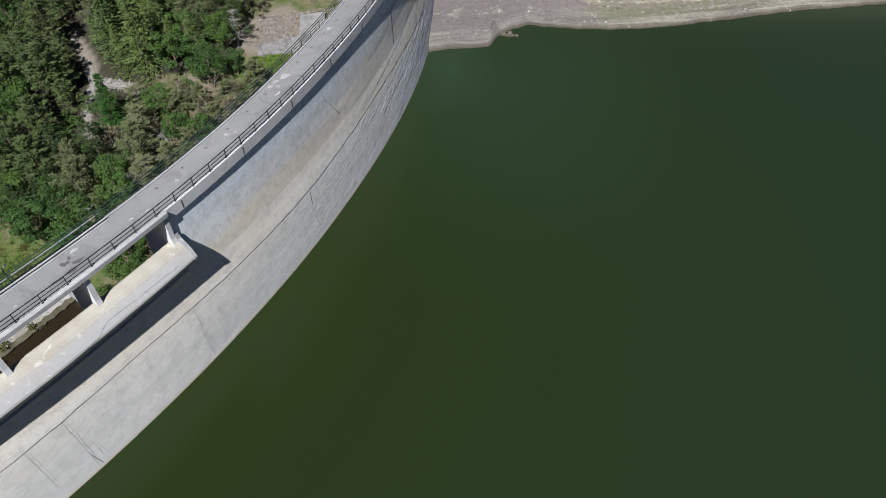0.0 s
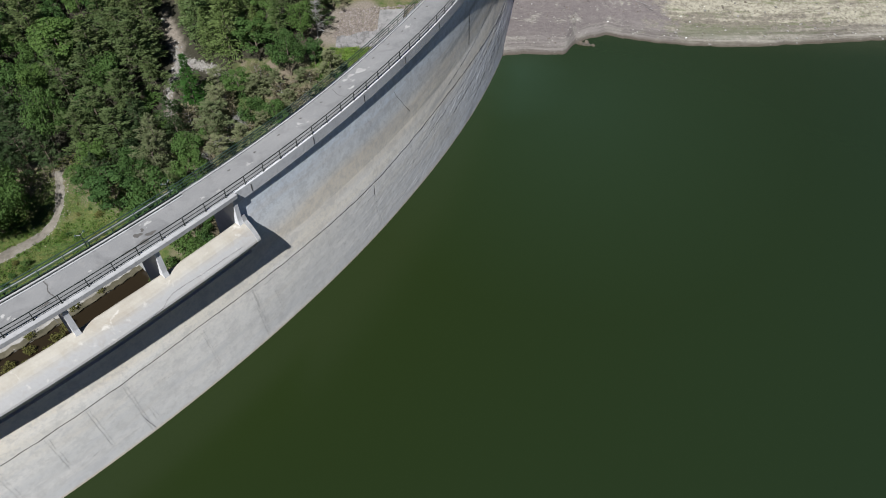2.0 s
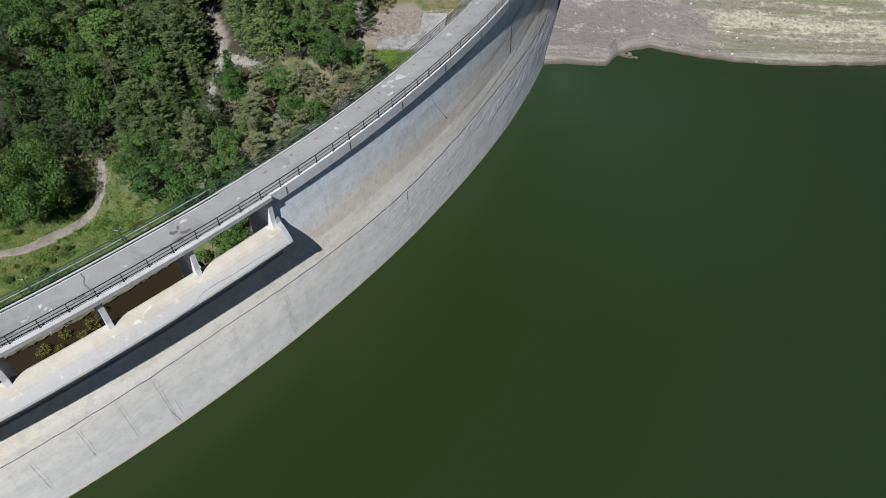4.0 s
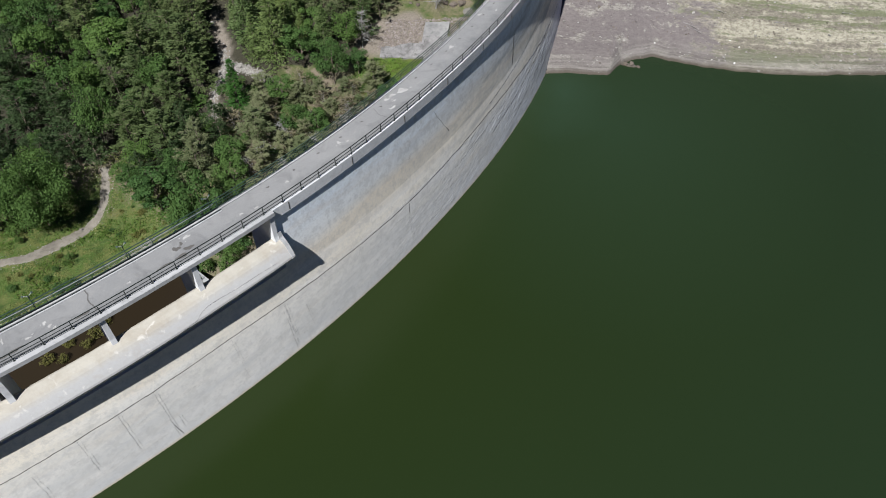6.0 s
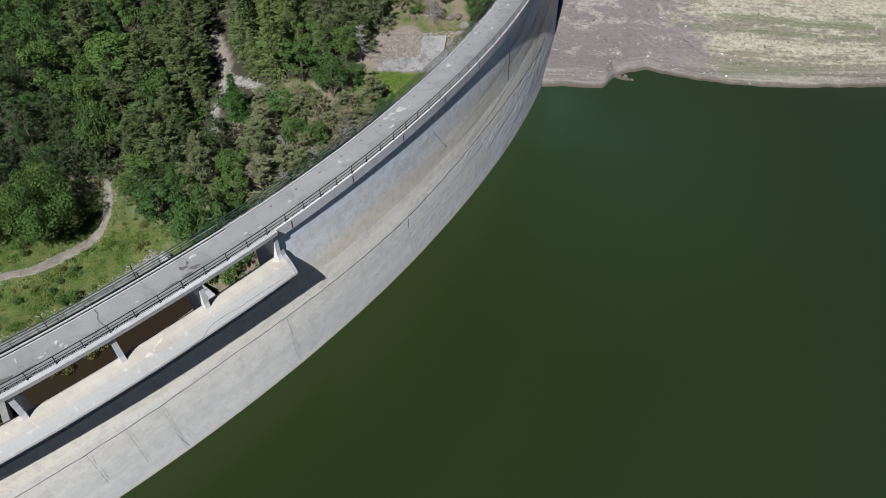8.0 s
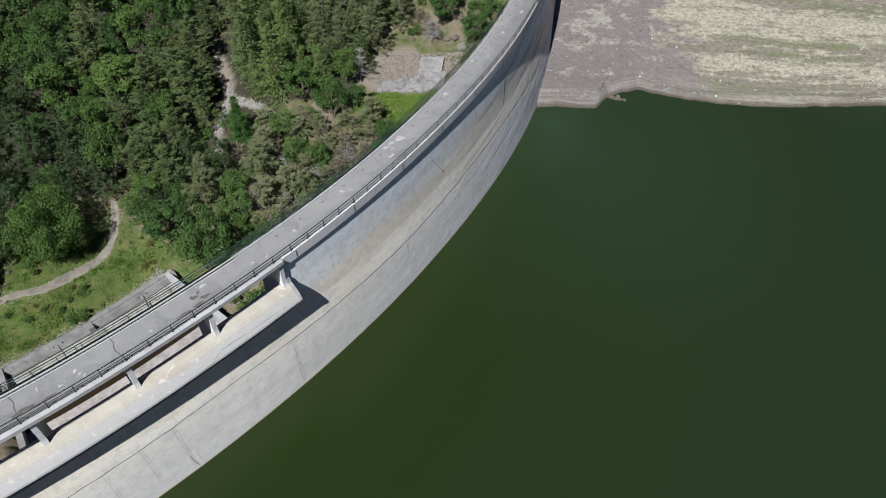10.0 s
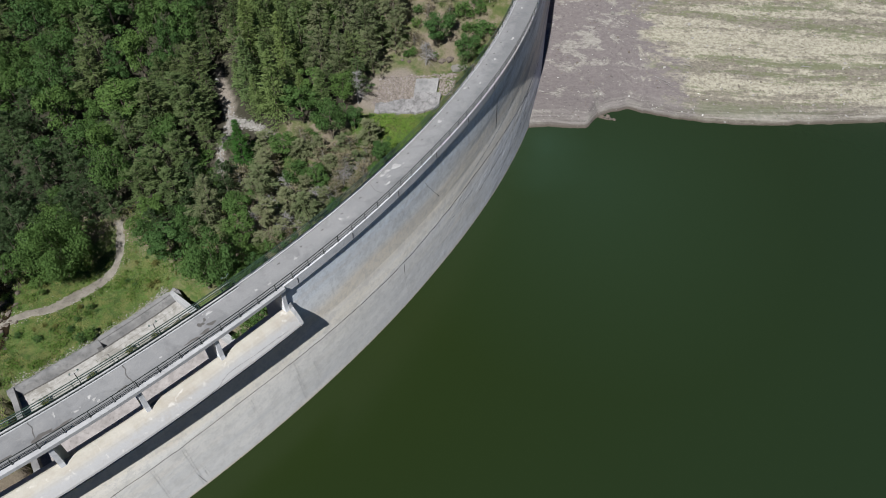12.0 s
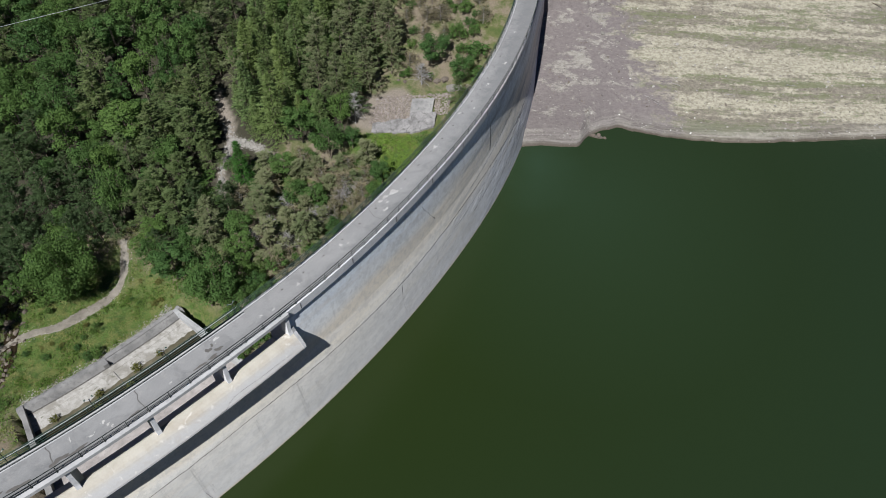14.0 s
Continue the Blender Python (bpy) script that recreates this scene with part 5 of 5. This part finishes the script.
def clear(x, y):
    """Whether the place stays free of trees."""
    r, a = polar(x, y)
    if r > 146.5 or (r > 107 and -47 < a < -27.6):
        return True
    if min(seg(x, y, *p) for p in SCAR) < 2.6:
        return True
    if math.hypot((x + 29) * 0.9, y - 110) < 6.5 or (-38 < x < -17 and 113 < y < 127.5):
        return True
    if math.hypot(x + 80.0, y - 82.8) < 5.0:
        return True
    if y < 83 and x > -95 and x < -60 and y < 76 + 0.35 * (x + 62) * -1 - (0 if x > -80 else (x + 80) * -1.2):
        return True
    if min((Vector((x, y)) - p).length for p in line) < 2.6 or min((Vector((x, y)) - p).length for p in brook) < 2.4 or y < 44 or (y < 64 and x > -92):
        return True
    return False


def low_growth(x, y):
    """The dry slope below the scar, where nothing grows tall."""
    return x > -69 and x < -31 and y < 108 and (y > 98 or x > -45)


rng = random.Random(11)
placed = []
grow("great", -86.2, 75.6, 14.0, 6.2, "big round broadleaf tree beside the gravel track")
# tall leafy trees of the upper valley side
for x, y, h, r in ((-118.1, 130.1, 14, 5.5), (-107.1, 130.6, 14, 4.6), (-107.2, 122.0, 13, 4.8), (-117.1, 118.2, 13, 4.6), (-105.2, 113.3, 14, 5.0), (-87.4, 120.5, 14, 4.5), (-86.6, 129.5, 14, 3.9), (-79.8, 128.6, 14, 3.8), (-81.9, 124.9, 12, 3.1),
                   (-78.1, 132.3, 13, 3.5), (-113.7, 110.4, 14, 4.4), (-99.6, 105.6, 14, 4.8), (-86.7, 108.5, 14, 5.0), (-92.7, 101.0, 12, 3.7), (-86.7, 99.8, 12, 3.3), (-74.0, 102.7, 11, 3.5), (-82.2, 91.7, 14, 4.5), (-98.0, 131.2, 14, 4.4), (-96.2, 137.6, 14, 4.5), (-87.4, 137.3, 14, 4.4), (-116.3, 138.8, 13, 4.8), (-128.3, 138.5, 14, 5.0)):
    grow("broad", x, y, h, r)
# smaller leafy trees towards the dam
for x, y, h, r in ((-54.4, 76.3, 14, 5.1), (-66.3, 80.9, 10, 4.3), (-63.3, 85.2, 9, 3.2), (-72.2, 87.6, 8, 3.3), (-75.3, 85.5, 5, 2.3), (-48.4, 111.6, 9, 3.7), (-41.3, 107.8, 9, 3.5), (-40.8, 115.3, 8, 3.0), (-47.1, 116.4, 9, 2.7), (-37.2, 110.3, 6, 2.1),
                   (-50.0, 103.2, 6, 2.8), (-46.0, 97.4, 7, 2.6), (-41.0, 96.4, 7, 2.2), (-54.5, 89.3, 9, 3.0), (-52.4, 84.0, 9, 2.8), (-36.2, 90.3, 6, 2.1), (-17.2, 128.6, 7, 2.8)):
    grow("broad", x, y, h, r)
grow("broad", -23.8, 131.8, 7, 4.1, "dark spreading broadleaf tree above a rocky ledge")
# pines
for x, y, h, r in ((-73.4, 109.2, 13, 4.8), (-79.4, 107.8, 13, 4.2), (-69.8, 108.0, 12, 3.1), (-72.7, 118.0, 12, 3.0), (-66.9, 105.3, 7, 2.4), (-96.2, 116.0, 13, 3.9), (-77.6, 102.6, 12, 3.5), (-83.2, 102.0, 12, 3.6), (-106.3, 105.2, 14, 4.6), (-108.5, 99.7, 14, 4.2), (-98.9, 93.3, 13, 4.4),
                   (-105.4, 91.5, 13, 3.8), (-100.4, 83.2, 13, 4.0), (-96.4, 76.7, 12, 3.2), (-101.1, 126.2, 13, 3.7), (-91.7, 94.3, 12, 3.3), (-73.9, 95.3, 11, 3.7), (-70.2, 99.2, 10, 3.4), (-76.1, 91.3, 11, 3.7), (-68.9, 92.0, 10, 3.3)):
    grow("dark_pine" if x < -88 and y < 107 else "pine", x, y, h, r)
for x, y, h, r in ((-61.4, 90.7, 10, 3.2), (-51.8, 93.9, 9, 3.5), (-47.4, 86.5, 9, 3.4), (-41.4, 89.4, 8, 2.7), (-54.2, 104.4, 5, 2.4), (-60.2, 86.0, 11, 3.3), (-33.2, 107.2, 6, 2.6), (-48.8, 129.4, 13, 3.2), (-44.0, 130.6, 13, 3.2), (-38.4, 127.3, 13, 3.1), (-36.2, 123.5, 11, 2.7),
                   (-33.5, 133.6, 12, 2.8), (-47.1, 122.2, 12, 2.8), (-42.8, 120.8, 12, 2.7), (-42.7, 136.0, 13, 3.2), (-37.3, 135.7, 13, 3.2), (-32.7, 128.9, 10, 2.2), (-74.6, 134.5, 13, 3.8), (-66.5, 123.8, 11, 2.6)):
    grow("grey_pine", x, y, h, r)
# firs
for x, y, h, r in ((-54.6, 113.2, 15, 4.4), (-61.9, 117.6, 13, 3.5), (-54.4, 122.5, 15, 3.5), (-62.0, 130.6, 14, 3.6), (-54.1, 130.4, 14, 3.2), (-64.0, 126.6, 14, 3.4), (-60.7, 135.4, 14, 3.4), (-52.0, 134.6, 14, 3.0), (-58.9, 113.9, 9, 2.6)):
    grow("fir", x, y, h, r)
grow("dark_fir", -58.6, 102.0, 10, 2.9)
# darkened pines added to stand for deep shade beyond the track
for x, y, h, r in ((-81.8, 88.4, 9, 2.8), (-85.6, 87.8, 11, 3.0), (-88.6, 85.4, 11, 3.2)):
    grow("dark_pine", x, y, h, r)
for x, y, h, r in ((-43.1, 104.0, 5, 2.3), (-39.2, 99.9, 5, 2.4), (-35.0, 101.8, 4.5, 2.2), (-42.9, 94.3, 6, 2.5), (-38.5, 105.0, 4, 1.9), (-45.4, 90.9, 7, 2.5), (-39.1, 92.6, 5, 2.2), (-52.7, 99.6, 6, 2.6), (-46.5, 103.3, 5, 2.1)):
    grow("grey_pine", x, y, h, r)
# dry scrub on the bare ground by the dam and above the rubble
for x, y, h, r in ((-36.6, 101.0, 4.5, 2.6), (-32.8, 99.5, 4, 2.3), (-37.0, 105.2, 3.5, 2.0), (-41.8, 102.9, 3.5, 2.3), (-37.2, 94.9, 4, 2.2), (-33.1, 103.5, 3.5, 1.8), (-37.1, 98.1, 4, 2.3), (-45.4, 94.0, 4, 2.3), (-26.7, 128.6, 4.5, 2.0), (-23.7, 140.1, 4, 2.6), (-26.7, 139.6, 4, 2.4), (-22.5, 136.8, 3, 1.9), (-31.2, 140.1, 3, 2.0), (-52.0, 100.6, 4, 2.1)):
    grow("scrub", x, y, h, r)
for x, y, h, r in ((-68.4, 100.8, 2.4, 2.2), (-65.9, 98.0, 2.8, 2.2), (-66.5, 102.6, 1.8, 1.6), (-61.8, 96.4, 3.0, 2.0), (-15.0, 133.5, 4, 2.4), (-13.0, 128.5, 4.4, 2.4), (-19.0, 137, 3.8, 2.2)):
    grow("shrub", x, y, h, r)
for x, y, h, r in ((-46.8, 68.3, 2.6, 1.8), (-45.4, 70.2, 3.0, 2.0), (-48.2, 66.6, 2.0, 1.4), (-44.0, 72.6, 2.8, 1.9), (-55.6, 76.9, 3.4, 2.2), (-58.0, 78.2, 3.0, 1.9), (-53.4, 75.4, 2.8, 1.8)):
    grow("shrub", x, y, h, r)
grow("broad", -57.4, 76.0, 9.5, 4.3, "leafy green broadleaf tree beside the basin wall")
far = []
tries = 0
while tries < 14000:
    tries += 1
    x, y = rng.uniform(-165, -14), rng.uniform(46, 172)
    if clear(x, y):
        continue
    r, a = polar(x, y)
    near_dam = r > 112 and y < 112
    k = rng.random()
    inside = x > -118 and y < 138
    if x > -33 and y > 124:
        kind, scale = ("scrub", rng.uniform(0.5, 0.9)) if k < 0.4 else ("shrub", rng.uniform(0.5, 1.1))
        if rng.random() < 0.2:
            continue
    elif low_growth(x, y):
        kind, scale = ("shrub", rng.uniform(0.4, 0.9)) if k < 0.5 else ("scrub", rng.uniform(0.35, 0.6))
    elif near_dam:
        kind = "scrub" if k < 0.30 else ("broad" if k < 0.60 else ("pine" if k < 0.85 else "shrub"))
        if a < -25 and kind in ("scrub", "pine"):
            kind = "broad" if k < 0.2 else "shrub"
        scale = {"scrub": 0.9, "broad": 0.55, "pine": 0.6, "shrub": 1.35}[kind] * rng.uniform(0.75, 1.2)
    elif x > -68 and y > 110:
        kind = ("fir" if k < 0.72 else ("pine" if k < 0.9 else "broad")) if x < -48 else ("pine" if k < 0.8 else ("fir" if k < 0.92 else "broad"))
        scale = rng.uniform(0.5, 0.85) if inside else rng.uniform(0.8, 1.2)
    else:
        kind = "pine" if noise.noise(Vector((x * 0.06, y * 0.06, 7))) + 0.5 * (k - 0.5) > 0 else "broad"
        if kind == "pine" and inside and y < 107:
            kind = "dark_pine"
        scale = rng.uniform(0.5, 0.85) if inside else rng.uniform(0.95, 1.35)
    need = {"scrub": 1.9, "shrub": 1.5, "broad": 2.9, "pine": 2.3, "dark_pine": 2.3, "fir": 2.2}[kind] * min(1.2, scale)
    if any(abs(x - px) < 9 and math.hypot(x - px, y - py) < (0.6 if low_growth(x, y) else 0.74) * (need + pr) for px, py, pr in placed):
        continue
    placed.append((x, y, need))
    if y > 146 or x < -128 or y < 52:
        far.append(("pine" if kind == "dark_pine" else kind, x, y, scale))
    else:
        plant(kind, x, y, scale)


def far_woods(kind, spots):
    """Trees past the near slope, joined."""
    for which, mat, nm in ((1, {"broad": M_LEAF, "pine": M_PINE, "fir": M_FIR}[kind], "far_" + kind + "_wood"),):
        verts, faces, base = [], [], 0
        for i, (k, x, y, s) in enumerate(spots):
            t, c, h, r = KINDS[kind][i % len(KINDS[kind])]
            vs = np.array([v.co for v in c.vertices]) if (kind, i % len(KINDS[kind])) not in CACHE else CACHE[(kind, i % len(KINDS[kind]))]
            CACHE[(kind, i % len(KINDS[kind]))] = vs
            ang = i * 2.4
            q = np.array([[math.cos(ang), -math.sin(ang), 0], [math.sin(ang), math.cos(ang), 0], [0, 0, 1]])
            quads = vs.reshape(-1, 4, 3)[i % 2::2]
            mid = quads.mean(1, keepdims=True)
            p = (mid + (quads - mid) * 1.35).reshape(-1, 3) @ q.T * s + np.array([x, y, ground_z(x, y) - 0.1])
            verts.append(p)
            faces.append(np.arange(len(p)).reshape(-1, 4) + base)
            base += len(p)
        if verts:
            tagged(mesh_object(nm, np.concatenate(verts).tolist(), np.concatenate(faces).tolist(), mat), "dense green woodland higher up the valley side", "woods", kind="stuff")


CACHE = {}
for kind in ("broad", "pine", "fir"):
    far_woods(kind, [f for f in far if f[0] == kind])

# weeds in the meadow
wr = random.Random(77)
count = 0
while count < 70:
    x, y = wr.uniform(-95, -62), wr.uniform(47, 82)
    r, a = polar(x, y)
    if (r > 111.5 and -46 < a < -28) or min((Vector((x, y)) - p).length for p in line) < 1.8 or math.hypot(x + 85.6, y - 78) < 7 or noise.noise(Vector((x * 0.16, y * 0.16, 5))) < -0.05:
        continue
    plant("weed" if count % 2 else "shrub", x, y, 0.14 + 0.34 * wr.random() ** 2, 9, wr.uniform(0.9, 1.5), label="low olive green weed clump in the meadow" if count % 2 else "")
    count += 1
# shrubs in the meadow, the basin and by the wall
for x, y, s, z in ((-74.3, 62.8, 0.75, None), (-75.8, 61.9, 0.6, None), (-88, 70.0, 0.6, None), (-90, 72, 0.9, None), (-34.5, 113.5, 0.4, None), (-30, 128.5, 0.7, None), (-24, 129, 0.5, None)):
    plant("shrub", x, y, s)
for x, y, s in ((-50.5, 78.5, 1.3), (-52.0, 74.0, 1.2), (-49.5, 82.0, 1.4), (-53.5, 70.5, 1.0), (-47.5, 79.5, 1.2), (-48.5, 75.0, 1.1), (-50.0, 71.0, 1.0), (-46.0, 83.5, 1.3), (-54.5, 67.0, 0.8)):
    plant("shrub", x, y, s)
for a, r, s in ((-35.4, 118.9, 0.42), (-38.9, 119.3, 0.42), (-42.6, 118.8, 0.38), (-33.2, 119.2, 0.34), (-41.0, 122.5, 0.5), (-37.5, 122.8, 0.5), (-40.2, 124.0, 0.45), (-39.4, 121.6, 0.4), (-38.4, 123.6, 0.4), (-36.6, 121.5, 0.45)):
    v = at(r, a)
    plant("weed", v.x, v.y, s * 1.45, z=-18.75 if r < 119.8 else -19.3)


def dead_tree(x, y, height, seed):
    rng = random.Random(seed)
    bm = bmesh.new()
    rod(bm, (0, 0, -0.4), (0.3, 0.2, height), 0.14, 0.03, 6)
    for i in range(70):
        z = height * rng.uniform(0.2, 0.97)
        a = rng.uniform(0, 6.28)
        ln = (1.1 - z / height) * 3.0 + 0.4
        p = Vector((0.3 * z / height, 0.2 * z / height, z))
        q = p + Vector((math.cos(a) * ln, math.sin(a) * ln, rng.uniform(-0.2, 0.5) * ln))
        rod(bm, p, q, 0.04, 0.012, 4)
        for j in range(3):
            m = p.lerp(q, rng.uniform(0.4, 0.9))
            rod(bm, m, m + Vector((rng.uniform(-0.5, 0.5), rng.uniform(-0.5, 0.5), rng.uniform(-0.1, 0.4))), 0.02, 0.008, 3)
    ob = part("dead_tree", bm, M_DEAD)
    ob.location = (x, y, ground_z(x, y))
    tagged(ob, "bare grey dead tree on the slope", "tree", "dead trees")


for k, (x, y, h) in enumerate(((-25.8, 127.0, 5.0), (-38.0, 116.4, 7.5), (-47.5, 96, 4.5), (-41.0, 93.5, 4.0), (-52.0, 88, 4.5), (-36.5, 101, 3.5), (-45.3, 87.3, 5.0), (-36.7, 98.2, 3.8), (-39.0, 93.7, 4.0), (-34.2, 101.2, 2.8), (-49.8, 91.1, 4.2))):
    dead_tree(x, y, h, k)

# meadow grass
rs = np.random.default_rng(3)
n = 34000
gx = np.concatenate([rs.uniform(-97, -58, n), rs.uniform(-38, -20, 16000)])
gy = np.concatenate([rs.uniform(44, 92, n), rs.uniform(101, 116, 16000)])
pts = []
for x, y in zip(gx, gy):
    r, a = polar(x, y)
    if (r > 112.6 and -45.4 < a < -28.4) or r > 147 or noise.noise(Vector((x * 0.25, y * 0.25, 2))) < -0.25:
        continue
    if x > -50 and y > wall_foot(x) - 0.3:
        continue
    if min((Vector((x, y)) - p).length for p in line[::3]) < 1.3:
        continue
    pts.append((x, y, ground_z(x, y) + 0.06))
pts = np.array(pts)
v, f = cards(pts, unit(rs.normal(size=(len(pts), 3)) * 0.28 + np.array([-0.05, -0.25, 0.9])), 0.15, 1.0, rs)
tagged(mesh_object("meadow_grass", v.tolist(), f.tolist(), M_GRASS), "long green and straw-coloured meadow grass", "grass", kind="stuff")

# tussocks of longer grass
tx = rs.uniform(-96, -60, 1500)
ty = rs.uniform(46, 84, 1500)
lx = rs.uniform(-35, -22, 520)
ly = rs.uniform(102.5, 114.2, 520)


def tussocks(name, xs, ys, floor, material, label):
    """Clumps of upright blades on the open ground."""
    pts = []
    for x, y in zip(xs, ys):
        r, a = polar(x, y)
        if (r > 112.0 and -46 < a < -28) or r > 148 or noise.noise(Vector((x * 0.18, y * 0.18, 12))) < floor or min((Vector((x, y)) - p).length for p in line[::3]) < 1.6:
            continue
        size = rs.uniform(0.12, 0.5)
        for m in range(16):
            px, py = x + rs.normal() * size, y + rs.normal() * size
            pts.append((px, py, ground_z(px, py) + rs.uniform(0.1, 0.2 + 0.5 * size)))
    pts = np.array(pts)
    v, f = cards(pts, unit(rs.normal(size=(len(pts), 3)) * 0.6 + np.array([0, -0.3, 0.7])), 0.13, 1.3, rs)
    tagged(mesh_object(name, v.tolist(), f.tolist(), material), label, "grass", kind="stuff")


tussocks("meadow_tussocks", tx, ty, -0.05, M_TUSSOCK, "taller dark green grass tussocks in the meadow")
tussocks("lush_weeds", lx, ly, -0.5, M_LUSH, "bright green lush weeds below the retaining wall")

# ---- overhead cable and driftwood ----


def overhead_cable(p, q, sag):
    bm = bmesh.new()
    last = None
    for i in range(25):
        t = i / 24
        c = p.lerp(q, t) - Vector((0, 0, sag * 4 * t * (1 - t)))
        if last is not None:
            rod(bm, last, c, 0.045, 0.045, 5)
        last = c
    tagged(part("overhead_cable", bm, M_PIPE), "pale overhead cable strung above the woods", "cable", "overhead cables")


overhead_cable(Vector((-171.0, 58.0, 19.6)), Vector((-28.0, 179.0, 20.4)), 2.0)


def driftwood(x, y, length, turn, seed):
    rng = random.Random(seed)
    bm = bmesh.new()
    rod(bm, (-length / 2, 0, 0.06), (length / 2, 0, 0.1), 0.06, 0.03, 5)
    for i in range(6):
        t = rng.uniform(-0.4, 0.5) * length
        rod(bm, (t, 0, 0.08), (t + rng.uniform(0.2, 0.8), rng.uniform(-0.8, 0.8), 0.15), 0.025, 0.01, 4)
    ob = part("driftwood_branch", bm, M_DEAD)
    ob.matrix_basis = Matrix.Translation((x, y, ground_z(x, y) + 0.03)) @ Matrix.Rotation(radians(turn), 4, "Z") @ Matrix.Rotation(radians(3), 4, "Y")
    tagged(ob, "bleached driftwood branch stranded on the bank", "branch", "driftwood")


for k, (x, y, ln, t) in enumerate(((22, 128, 3.0, -30), (23.5, 127, 2.5, -40), (27, 131, 2.0, -25), (38, 130, 1.8, 20), (7, 137, 1.6, 100), (50, 133, 2.0, 10), (31, 139, 1.5, 60))):
    driftwood(x, y, ln, t, k)
bm = bmesh.new()
dr = random.Random(8)
for i in range(150):
    x, y = dr.uniform(0, 72), dr.uniform(117, 158)
    if y - shore_y(x) < 1.5:
        continue
    z = ground_z(x, y) + 0.06
    t, ln = dr.uniform(0, 3.14), dr.uniform(0.3, 1.1)
    rod(bm, (x, y, z), (x + ln * math.cos(t), y + ln * math.sin(t), ground_z(x + ln * math.cos(t), y + ln * math.sin(t)) + 0.08), 0.04, 0.02, 4)
tagged(part("bank_debris", bm, M_BARK), "scattered dark twigs and roots on the bank", "debris", kind="stuff")
bm = bmesh.new()
rod(bm, (0, 0, 0), (3.6, -3.4, 0.4), 0.11, 0.09, 6)
ob = part("stranded_pole", bm, M_BARK)
ob.location = (64.8, 155.0, ground_z(66, 153) - 0.2)
tagged(ob, "dark wooden pole lying on the bank", "pole")
